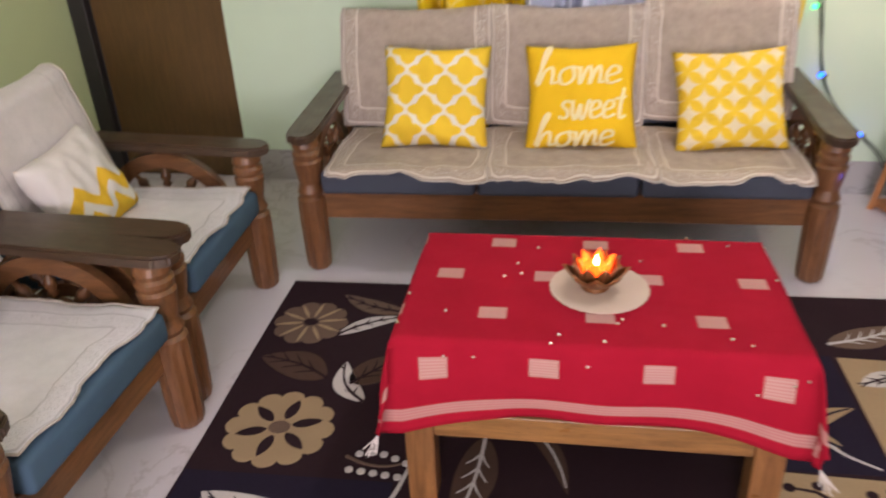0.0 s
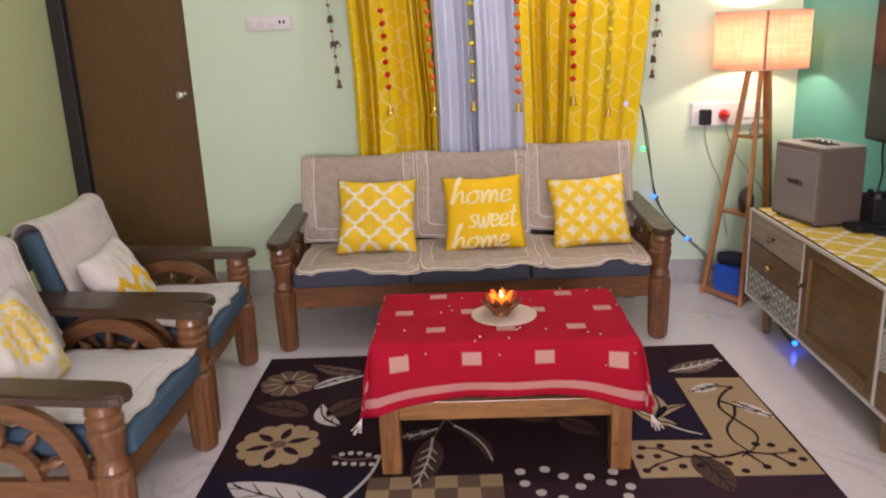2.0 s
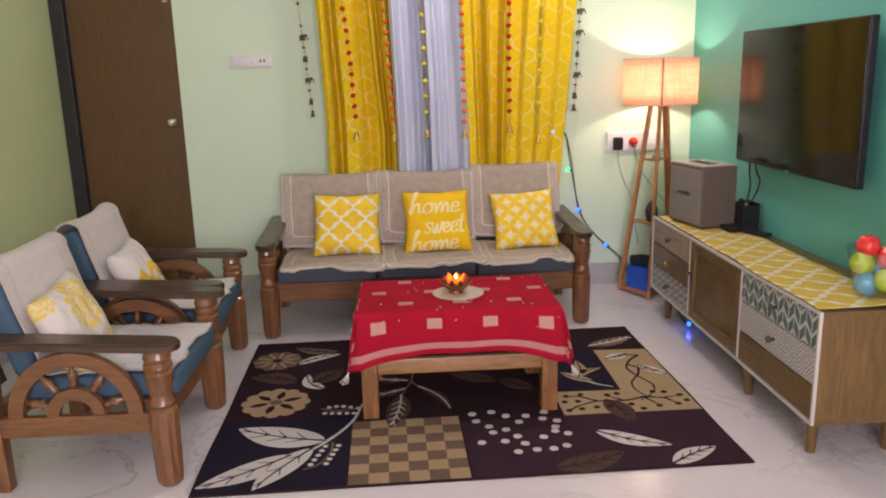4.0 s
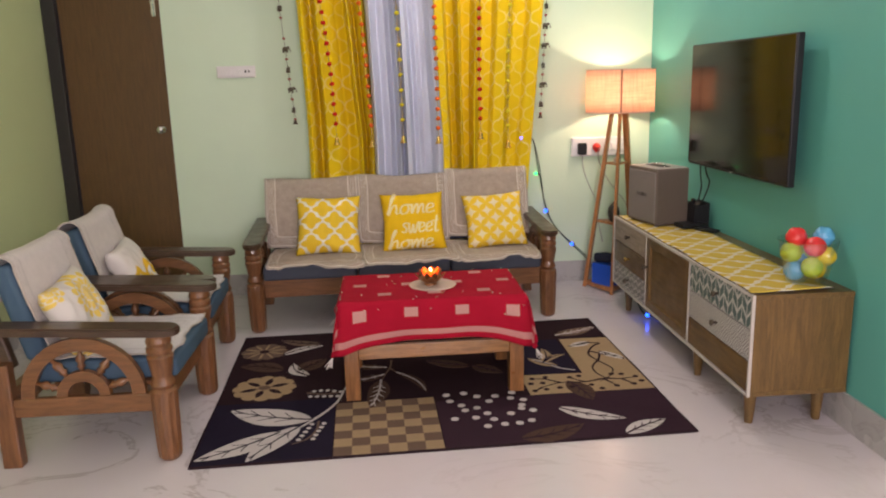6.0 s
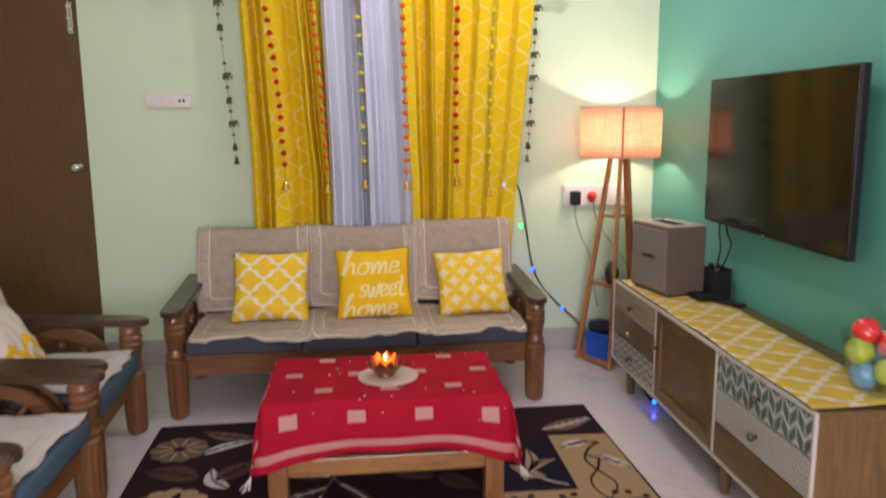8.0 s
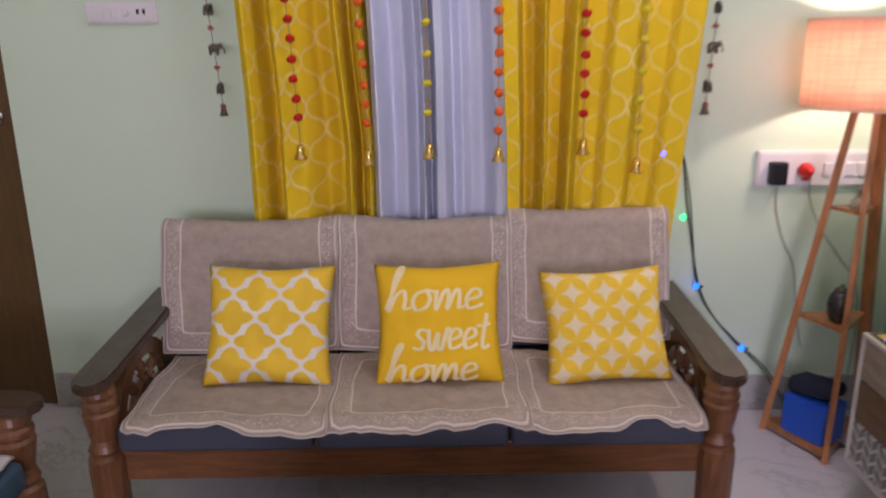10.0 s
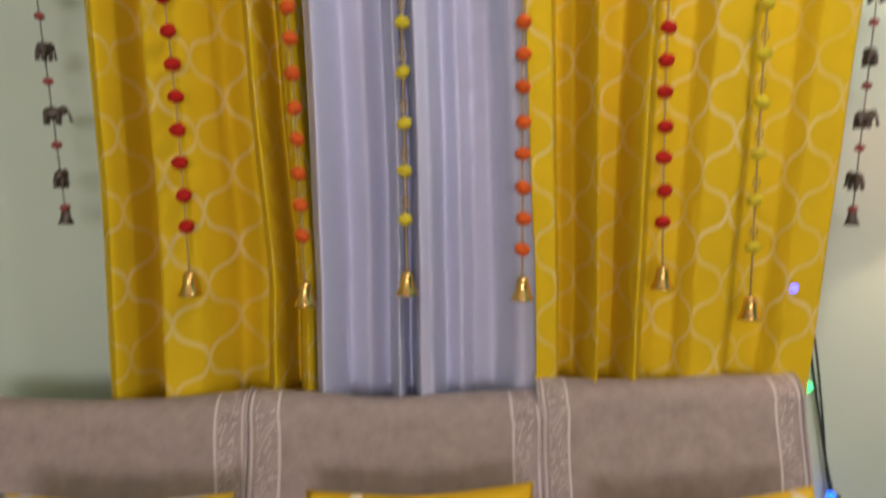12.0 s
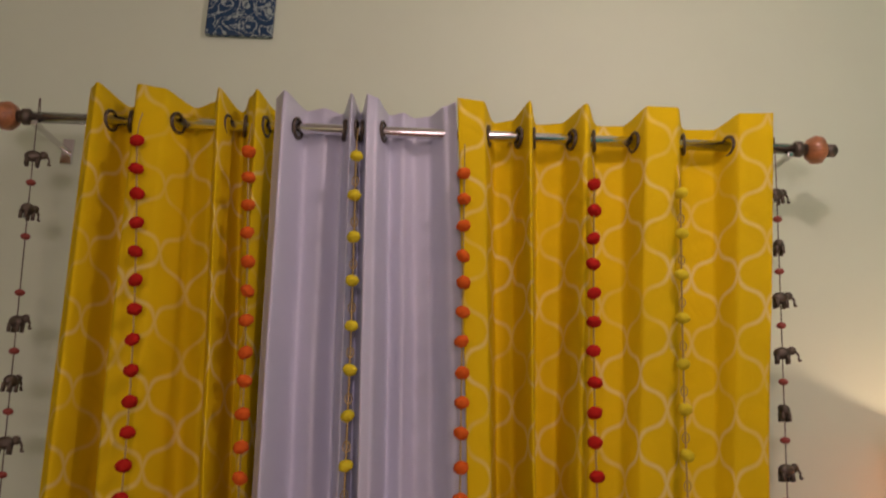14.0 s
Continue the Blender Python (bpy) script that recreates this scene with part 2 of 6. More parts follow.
def sheet(fn, nu, nv, thick=0.003, uv=None):
    """A cloth of real thickness: fn(u, v) gives its upper side for u and v from 0 to 1; uv(u, v) its place on the cloth in metres."""
    bm = bmesh.new()
    lay = bm.loops.layers.uv.new("UVMap")
    P = [[Vector(fn(i / nu, j / nv)) for j in range(nv + 1)] for i in range(nu + 1)]
    T, B = [], []
    for i in range(nu + 1):
        rt, rb = [], []
        for j in range(nv + 1):
            du = P[min(i + 1, nu)][j] - P[max(i - 1, 0)][j]
            dv = P[i][min(j + 1, nv)] - P[i][max(j - 1, 0)]
            n = du.cross(dv)
            n = n.normalized() if n.length > 1e-9 else Vector((0, 0, 1))
            rt.append(bm.verts.new(P[i][j])), rb.append(bm.verts.new(P[i][j] - n * thick))
        T.append(rt), B.append(rb)
    where = {}
    for i in range(nu + 1):
        for j in range(nv + 1):
            w = uv(i / nu, j / nv) if uv else (i / nu, j / nv)
            where[T[i][j]] = where[B[i][j]] = w
    faces = []
    for i in range(nu):
        for j in range(nv):
            faces.append(bm.faces.new((T[i][j], T[i + 1][j], T[i + 1][j + 1], T[i][j + 1])))
            faces.append(bm.faces.new((B[i][j], B[i][j + 1], B[i + 1][j + 1], B[i + 1][j])))
    for i in range(nu):
        faces.append(bm.faces.new((T[i][0], B[i][0], B[i + 1][0], T[i + 1][0])))
        faces.append(bm.faces.new((T[i][nv], T[i + 1][nv], B[i + 1][nv], B[i][nv])))
    for j in range(nv):
        faces.append(bm.faces.new((T[0][j], T[0][j + 1], B[0][j + 1], B[0][j])))
        faces.append(bm.faces.new((T[nu][j], B[nu][j], B[nu][j + 1], T[nu][j + 1])))
    for f in faces:
        for l in f.loops:
            l[lay].uv = where[l.vert]
    return bm


def flat_shape(points, z0, z1):
    """A flat piece with an outline of its own, from z0 to z1."""
    bm = bmesh.new()
    a = [bm.verts.new((x, y, z0)) for x, y in points]
    b = [bm.verts.new((x, y, z1)) for x, y in points]
    bm.faces.new(list(reversed(a))), bm.faces.new(b)
    for i in range(len(a)):
        j = (i + 1) % len(a)
        bm.faces.new((a[i], a[j], b[j], b[i]))
    bmesh.ops.recalc_face_normals(bm, faces=bm.faces)
    return bm


# ---- the room ----
WEST, NORTH, EAST, SOUTH, FAR_EAST, HIGH = -2.42, 3.41, 1.745, -3.7, 3.7, 2.92
NOOK = 0.565
DOOR_L, DOOR_R, DOOR_H = -2.33, -1.655, 2.22


def setting(name, bm, material, label="", category=""):
    return tagged(part(name, bm, material), label, category, kind="structure")


setting("floor", boxed(((WEST + FAR_EAST) / 2, (NORTH + SOUTH) / 2, -0.05), (FAR_EAST - WEST + 0.3, NORTH - SOUTH + 0.3, 0.1)), MARBLE, "glossy white marble floor with faint brown veins", "floor")
setting("ceiling", boxed(((WEST + FAR_EAST) / 2, (NORTH + SOUTH) / 2, HIGH + 0.06), (FAR_EAST - WEST + 0.3, NORTH - SOUTH + 0.3, 0.12)), WHITE, "plain white painted ceiling", "ceiling")
bm = bmesh.new()
box(bm, ((DOOR_R + EAST + 0.15) / 2, NORTH + 0.075, HIGH / 2), (EAST + 0.15 - DOOR_R, 0.15, HIGH))
box(bm, ((DOOR_L - 0.11 + DOOR_R) / 2, NORTH + 0.075, (DOOR_H + HIGH) / 2), (DOOR_R - DOOR_L + 0.11, 0.15, HIGH - DOOR_H))
setting("wall_north", bm, MINT, "pale mint green painted wall", "wall")
setting("wall_west", boxed((WEST - 0.075, (NORTH + SOUTH) / 2, HIGH / 2), (0.15, NORTH - SOUTH + 0.3, HIGH)), OLIVE, "west wall in an even dull olive green", "wall")
setting("wall_east", boxed((EAST + 0.075, (NORTH + NOOK) / 2, HIGH / 2), (0.15, NORTH - NOOK - 0.002, HIGH)), TEAL, "teal green feature wall", "wall")
setting("wall_nook", boxed(((EAST + 0.15 + FAR_EAST) / 2, NOOK + 0.075, HIGH / 2), (FAR_EAST - EAST - 0.15, 0.15, HIGH)), IVORY, "ivory painted wall beyond the corner", "wall")
setting("wall_far_east", boxed((FAR_EAST + 0.075, (NOOK + SOUTH) / 2, HIGH / 2), (0.15, NOOK - SOUTH, HIGH)), IVORY, "ivory painted wall", "wall")
setting("wall_south", boxed(((WEST + FAR_EAST) / 2, SOUTH - 0.075, HIGH / 2), (FAR_EAST - WEST, 0.15, HIGH)), IVORY, "ivory painted wall", "wall")
setting("wall_corner_trim", boxed((EAST + 0.077, NOOK - 0.004, HIGH / 2 + 0.08), (0.154, 0.006, HIGH - 0.16)), IVORY, "ivory painted wall end", "wall")
SK = 0.155


def skirting(name, x0, y0, x1, y1):
    setting(name, boxed(((x0 + x1) / 2, (y0 + y1) / 2, SK / 2), (abs(x1 - x0), abs(y1 - y0), SK), 0.002), SKIRT, "grey marble skirting along the wall", "baseboard")


skirting("baseboard_north", DOOR_R + 0.01, NORTH - 0.012, EAST - 0.013, NORTH + 0.001)
skirting("baseboard_east", EAST - 0.012, NOOK - 0.013, EAST + 0.001, NORTH - 0.013)
skirting("baseboard_nook", EAST - 0.012, NOOK - 0.02, FAR_EAST, NOOK - 0.0135)
skirting("baseboard_west", WEST - 0.001, SOUTH, WEST + 0.012, NORTH - 0.05)

# the brown door, shut, with its frame
door = tagged(part("door", boxed(((DOOR_L + DOOR_R) / 2, NORTH + 0.035, DOOR_H / 2), (DOOR_R - DOOR_L - 0.006, 0.04, DOOR_H - 0.01), 0.003), DOORWOOD), "dark brown veneered door, shut, in the corner", "door", kind="structure")
bm = boxed(((WEST + DOOR_L) / 2, NORTH - 0.003, DOOR_H / 2), (DOOR_L - WEST - 0.004, 0.05, DOOR_H), 0.004)
setting("door_frame", bm, JAMB, "near-black painted door frame", "door frame")
bm = lathe([(0.028, 0), (0.028, 0.006), (0.012, 0.009), (0.011, 0.03), (0.020, 0.038), (0.027, 0.05), (0.025, 0.062), (0.012, 0.068)], 18, m=along((-1.722, NORTH + 0.014, 1.215), (-1.722, NORTH - 1, 1.215)))
part("door_handle", bm, CHROME, door, "round chrome door knob", smooth=True)
bm = boxed((-1.700, NORTH + 0.012, 2.06), (0.028, 0.006, 0.17), 0.001)
rod((-1.700, NORTH + 0.004, 1.97), (-1.700, NORTH + 0.004, 2.15), 0.006, bm=bm)
for z in (2.0, 2.06, 2.12):
    box(bm, (-1.700, NORTH + 0.006, z), (0.03, 0.014, 0.012), 0.001)
part("bolt", bm, CHROME, door, "steel tower bolt")


# added fill: framed glowing panels, unseen, with no known source on this wall
fill_ob = thing("south_fill_panel", pose(FILL_AT.x, SOUTH, FILL_AT.z), "added glowing panel on the unseen south wall, only to fill in light", "partition", kind="structure")
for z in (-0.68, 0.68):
    part("rail", boxed((0, 0.012, z), (2.04, 0.024, 0.06), 0.003), JAMB, fill_ob)
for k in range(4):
    part("stile", boxed((-0.99 + 0.66 * k, 0.012, 0), (0.05, 0.024, 1.30), 0.003), JAMB, fill_ob)
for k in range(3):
    part("fill_pane", boxed((-0.66 + 0.66 * k, 0.008, 0), (0.61, 0.006, 1.30)), glow("fill_panel_glow", (1.0, 0.95, 0.95), 1.2), fill_ob)

bulb_light = thing("ceiling_light", pose(BULB_AT.x, BULB_AT.y, HIGH), "bare lit bulb in a white holder under the ceiling", "light")
part("ceiling_rose", lathe([(0.050, -0.018), (0.052, 0.0)], 24), WHITEPLASTIC, bulb_light, smooth=True)
part("holder", lathe([(0.016, -0.075), (0.019, -0.06), (0.019, -0.03), (0.024, -0.018)], 20), WHITEPLASTIC, bulb_light, smooth=True)
ob = part("bulb", lathe([(0.006, -0.165), (0.024, -0.158), (0.033, -0.135), (0.031, -0.11), (0.018, -0.085), (0.014, -0.074)], 20), glow("lit_bulb", (1.0, 0.95, 0.9), 20), bulb_light, "glowing white bulb", smooth=True)
ob.visible_shadow = False


# ---- sofa and armchairs ----
LEG = [(0.030, 0.0), (0.040, 0.012), (0.043, 0.03), (0.046, 0.12), (0.048, 0.27), (0.046, 0.30), (0.037, 0.312), (0.043, 0.328), (0.037, 0.345),
       (0.034, 0.36), (0.040, 0.40), (0.044, 0.43), (0.046, 0.445), (0.040, 0.455), (0.045, 0.468), (0.045, 0.48), (0.039, 0.49), (0.044, 0.505), (0.04, 0.525), (0.04, 0.535)]


def half_ring(yc, zc, ri, ro, x, w, n=22):
    bm = bmesh.new()
    rows = []
    for i in range(n + 1):
        a = math.pi * i / n
        rows.append([bm.verts.new((x + dx, yc + r * math.cos(a), zc + r * math.sin(a))) for dx, r in ((-w / 2, ri), (w / 2, ri), (w / 2, ro), (-w / 2, ro))])
    for a, b in zip(rows, rows[1:]):
        for k in range(4):
            bm.faces.new((a[k], a[(k + 1) % 4], b[(k + 1) % 4], b[k]))
    bm.faces.new(list(reversed(rows[0]))), bm.faces.new(rows[-1])
    bmesh.ops.recalc_face_normals(bm, faces=bm.faces)
    return bm


LEG = [(r * 1.14, z) for r, z in LEG]


def seat_frame(ob, half, seats, fabric, back_high):
    """Turned front posts, cartwheel sides, planks for arms, rails and cushions; the front is at y = 0 and looks to -y."""
    deep = 0.62
    for s in (-1, 1):
        part("front_leg", lathe(LEG, 24, m=Matrix.Translation((s * half, 0, 0)), flute=0.07, flute_to=0.28), TEAK, ob, "turned and fluted wooden post", smooth=False)
        bm = boxed((s * half, deep, 0.22), (0.055, 0.075, 0.44), 0.006)
        part("back_leg", bm, TEAK, ob)
        tilt = Matrix.Translation((s * (half - 0.052), deep - 0.005, 0.42)) @ pose(0, 0, 0, -13)
        part("back_post", boxed((0, 0, back_high / 2 - 0.02), (0.045, 0.06, back_high), 0.008, tilt), DARKWOOD_Y, ob)
        # arm: a plank with a rounded nose
        pts = [(-0.055, 0.68), (-0.058, 0.02), (-0.054, -0.04), (-0.036, -0.075), (0, -0.09), (0.036, -0.075), (0.054, -0.04), (0.058, 0.02), (0.055, 0.68)]
        bm = flat_shape(pts, -0.017, 0.017)
        bmesh.ops.bevel(bm, geom=list(bm.edges), offset=0.007, segments=2, affect="EDGES")
        bmesh.ops.transform(bm, matrix=pose(s * half, 0, 0.552, 3.0), verts=bm.verts)
        part("armrest", bm, DARKWOOD_Y, ob, "dark polished wooden arm plank")
        part("side_rail", boxed((s * half, deep / 2, 0.252), (0.034, deep - 0.06, 0.078), 0.006), TEAK_Y, ob)
        part("wheel_rim", half_ring(deep / 2, 0.292, 0.190, 0.243, s * half, 0.03), TEAK_Y, ob, "half cartwheel of bent wood")
        part("wheel_hub", half_ring(deep / 2, 0.292, 0.062, 0.105, s * half, 0.028, 14), TEAK_Y, ob)
        for k in range(5):
            a = math.pi * (k + 0.5) / 5
            d = Vector((0, math.cos(a), math.sin(a)))
            c = Vector((s * half, deep / 2, 0.292))
            bm = lathe([(0.009, 0), (0.009, 0.014), (0.018, 0.024), (0.010, 0.034), (0.019, 0.050), (0.016, 0.066), (0.009, 0.074), (0.009, 0.093)], 10, m=along(c + d * 0.1, c + d))
            part("spoke", bm, TEAK, ob, smooth=True)
    part("front_rail", boxed((0, 0.02, 0.268), (2 * half - 0.07, 0.035, 0.115), 0.006), TEAK_X, ob)
    part("rear_rail", boxed((0, deep - 0.01, 0.268), (2 * half - 0.05, 0.03, 0.10), 0.006), TEAK_X, ob)
    part("top_rail", boxed((0, 0, 0), (2 * half - 0.11, 0.035, 0.11), 0.012, pose(0, deep + (back_high - 0.08) * 0.225, 0.35 + back_high, -13)), DARKWOOD, ob)
    for i in range(7 if seats > 1 else 4):
        n = 7 if seats > 1 else 4
        part("seat_slat", boxed((0, 0.07 + i * 0.54 / (n - 1), 0.318), (2 * half - 0.06, 0.045, 0.016), 0.003), TEAK_X, ob)
    w = (2 * half - 0.10) / seats
    for i in range(seats):
        x = -half + 0.05 + w * (i + 0.5)
        bm = boxed((x, 0.25, 0.371), (w - 0.008, 0.59, 0.088), 0.018, seg=3)
        part("seat_cushion", bm, fabric, ob, "slate blue upholstered seat cushion", smooth=True)
        bm = boxed((0, 0, back_high / 2), (w - 0.008, 0.085, back_high), 0.026, pose(x, 0.505, 0.425, -14), seg=3)
        part("back_cushion", bm, fabric, ob, "slate blue upholstered back cushion", smooth=True)


SOFA_M = pose(-0.085, 2.565, 0, rz=2.2)
sofa = thing("sofa", SOFA_M, "three-seat carved wooden sofa with slate blue cushions", "sofa")
seat_frame(sofa, 0.917, 3, SLATE, 0.435)
CHAIR_M = pose(-1.098, 1.25, 0, rz=90)
chair = thing("armchair", CHAIR_M, "carved wooden armchair with cartwheel sides and blue cushions", "armchair", "armchairs")
seat_frame(chair, 0.335, 1, BLUE, 0.405)
CHAIR_B_M = pose(-1.143, 2.03, 0, rz=93)
copy_thing(chair, CHAIR_B_M)


def cover_material(name, c, line, w, h, inset=0.066, vary=0.2):
    """A rough cover with a pale double border that has cut corners."""
    g = Nodes(name)
    u = g.xyz("UV")
    ax = g.math("SUBTRACT", w / 2, g.math("ABSOLUTE", g.math("SUBTRACT", u[0], w / 2)))
    ay = g.math("SUBTRACT", h / 2, g.math("ABSOLUTE", g.math("SUBTRACT", u[1], h / 2)))
    corner = g.math("MULTIPLY", g.math("ADD", ax, ay), 0.50)
    d = g.math("SMOOTH_MIN", g.math("MINIMUM", ax, ay), corner, 0.03)
    l1 = g.math("SUBTRACT", 1.0, g.step(g.math("ABSOLUTE", g.math("SUBTRACT", d, inset)), 0.0030, 0.0012))
    l2 = g.math("SUBTRACT", 1.0, g.step(g.math("ABSOLUTE", g.math("SUBTRACT", d, inset * 0.16)), 0.0032, 0.0012))
    band = g.math("MULTIPLY", g.step(d, inset * 0.3, 0.002), g.math("SUBTRACT", 1.0, g.step(d, inset * 0.95, 0.002)))
    scroll = g.math("SUBTRACT", 1.0, g.step(g.math("ABSOLUTE", g.math("SUBTRACT", g.noise(34, 0, which="UV", warp=3.5), 0.5)), 0.035, 0.012))
    f = g.math("MAXIMUM", g.math("MAXIMUM", l1, l2), g.math("MULTIPLY", g.math("MULTIPLY", band, scroll), 0.85))
    pile = g.noise(22, 5, which="UV", rough=0.7)
    col = g.ramp(pile, [(0.3, tone(c, 1 - vary)), (0.55, c), (0.75, tone(c, 1 + 0.65 * vary))])
    col = g.mix(g.math("MULTIPLY", f, 0.8), col, line)
    g.bump(g.math("ADD", g.math("ADD", g.math("MULTIPLY", g.noise(420, 2, which="UV"), 0.3), g.math("MULTIPLY", f, 0.25)), g.noise(13, 4, which="UV", warp=1.0)), 0.5, 0.008)
    return g.done(col, 0.95, sheen=0.1, spec=0.12)


TAUPE = cover_material("taupe_chenille_cover", (0.40, 0.335, 0.275), (0.76, 0.71, 0.63), 0.62, 0.62)
TAUPE_SEAT = cover_material("taupe_chenille_seat_cover", (0.40, 0.33, 0.26), (0.70, 0.64, 0.54), 0.60, 0.50)
PALE = cover_material("pale_cotton_cover", (0.62, 0.58, 0.55), (0.44, 0.42, 0.40), 0.60, 0.56, 0.07, 0.07)
PALE_SEAT = cover_material("white_cotton_seat_cover", (0.72, 0.70, 0.71), (0.50, 0.48, 0.48), 0.56, 0.50, 0.07, 0.07)


def wob(x, y, k, s=0):
    return noise.noise((x * k + s, y * k - s, s * 1.7))


HEM = cloth("hem_stitching", (0.50, 0.45, 0.39), 500)


def hem(ob, fn, nu, nv):
    """Rolled hems along a cover's sides and its front edge."""
    for row in ([fn(i / nu, 0) for i in range(nu + 1)], [fn(0, j / nv) for j in range(nv + 1)], [fn(1, j / nv) for j in range(nv + 1)]):
        part("hem", wire(row, 0.0032, 6, smoothing=1), HEM, ob, smooth=True)


def back_cover(name, m, x0, x1, material, label, seed, top=0.93, drop=0.42, front=0.43):
    """A cover laid over the top of a backrest, hanging down before and behind it."""
    s, c = math.sin(radians(14)), math.cos(radians(14))
    w = x1 - x0

    def fn(u, v):
        x = x0 + w * u
        d = v * (drop + 0.13 + 0.16)
        lift = 0.006 * wob(x, d, 7, seed)
        t = top - 0.012 * math.sin(math.pi * u) + 0.01 * wob(x, 0, 5, seed)
        if d < drop:
            h = drop - d
            z = t - 0.055 - h
            a = (z - 0.425) / c
            return (x + 0.008 * wob(d, x, 6, seed), 0.505 + a * s - 0.058 - lift - 0.012 * (h / drop) ** 2, z)
        if d < drop + 0.13:
            a = math.pi * (d - drop) / 0.13
            yc = 0.505 + (t - 0.055 - 0.425) / c * s
            return (x, yc - 0.058 * math.cos(a), t - 0.055 + 0.05 * math.sin(a) + lift * 0.5)
        z = t - 0.055 - (d - drop - 0.13)
        return (x, 0.505 + (z - 0.425) / c * s + 0.066 + (t - 0.055 - z) * 0.3, z)

    ob = part(name, sheet(fn, 24, 44, 0.005, lambda u, v: (u * 0.62, v * (drop + 0.29))), material, m=m, smooth=True)
    hem(ob, fn, 24, 44)
    return tagged(ob, label, "sofa cover")


def seat_cover(name, m, x0, x1, material, label, seed, y0=-0.07, y1=0.44, z=0.420, droop=0.03, su=0.60, sv=0.50):
    def fn(u, v):
        e = 0.02 * wob(u * 3, v * 3, 1.3, seed)
        x = x0 + (x1 - x0) * u + e
        y = y0 + (y1 - y0) * v + (0.032 * wob(u * 3, 0.3, 1.6, seed + 3) + 0.010 * wob(u * 9, 0.7, 1.6, seed)) * (1 - v)
        f = max(0.0, -0.035 - y) / 0.04
        return (x, y, z + 0.006 + 0.007 * wob(x, y, 8, seed) + 0.007 * abs(wob(x * 1.4 + y, y - x * 0.5, 11, seed + 2)) - droop * min(1, f) ** 1.5 + 0.010 * max(0, wob(x * 2.2, y * 0.7, 4, seed + 9)))
    ob = part(name, sheet(fn, 30, 24, 0.004, lambda u, v: (u * su, v * sv)), material, m=m, smooth=True)
    hem(ob, fn, 30, 24)
    return tagged(ob, label, "seat cover")


for i, (a, b, tp) in enumerate(((-0.885, -0.268, 0.888), (-0.272, 0.338, 0.890), (0.330, 0.895, 0.912))):
    back_cover("sofa_back_cover", SOFA_M @ pose(0, -0.004 * (i % 2), 0.0), a, b, TAUPE, "taupe chenille cover with pale border over the sofa back", 3 + i * 5, tp, 0.392)
for i, (a, b) in enumerate(((-0.84, -0.235), (-0.255, 0.345), (0.33, 0.86))):
    seat_cover("sofa_seat_cover", SOFA_M @ pose(0, 0, 0.004 * (i % 2)), a, b, TAUPE_SEAT, "crumpled taupe seat cover with pale border on the sofa", 11 + i * 7)
for m, sd in ((CHAIR_M, 31), (CHAIR_B_M, 47)):
    back_cover("armchair_back_cover", m, -0.27, 0.27, PALE, "pale cotton cover hanging over the armchair back", sd, 0.868, 0.36)
    seat_cover("armchair_seat_cover", m, -0.27, 0.27, PALE_SEAT, "rumpled white cotton cover on the armchair seat", sd + 5, -0.035, 0.44, droop=0.0)


# ---- pillows ----
def crease(u, v, seed):
    """Soft gathers below the top seam and slack folds across the lower half."""
    top = max(0.0, v - 0.35) / 0.65
    low = max(0.0, -v - 0.05) / 0.95
    z = 0.006 * top * math.sin(u * 11 + seed * 2.1 + 0.8 * math.sin(v * 3)) * (1 - abs(u))
    z += 0.011 * low * math.sin(8 * (v + (0.35 if seed % 2 else -0.35) * u) + seed * 1.3) * (1 - 0.4 * u * u)
    return z * (1 - max(abs(u), abs(v)) ** 8)


def pillow_mesh(w, h, t, seed=0):
    bm = bmesh.new()
    n = 30
    rows = {}
    for side in (1, -1):
        for i in range(n + 1):
            for j in range(n + 1):
                u, v = 2 * i / n - 1, 2 * j / n - 1
                rim = i in (0, n) or j in (0, n)
                if rim and side == -1:
                    rows[side, i, j] = rows[1, i, j]
                    continue
                pull = 1 - 0.085 * (1 - abs(v) ** 1.5) * abs(u) ** 3
                pull2 = 1 - 0.085 * (1 - abs(u) ** 1.5) * abs(v) ** 3
                z = t / 2 * ((1 - u ** 4) * (1 - v ** 4)) ** 0.55
                z *= 1 + 0.16 * noise.noise((u * 1.6 + seed, v * 1.6, side))
                z += 0.009 * noise.noise((u * 5 + seed, v * 2.5, 4.0 * side)) * (1 - max(abs(u), abs(v)) ** 6) + crease(u, v, seed)
                rows[side, i, j] = bm.verts.new((u * w / 2 * pull, v * h / 2 * pull2, side * z))
    for side in (1, -1):
        for i in range(n):
            for j in range(n):
                q = (rows[side, i, j], rows[side, i + 1, j], rows[side, i + 1, j + 1], rows[side, i, j + 1])
                bm.faces.new(q if side == 1 else tuple(reversed(q)))
    return bm


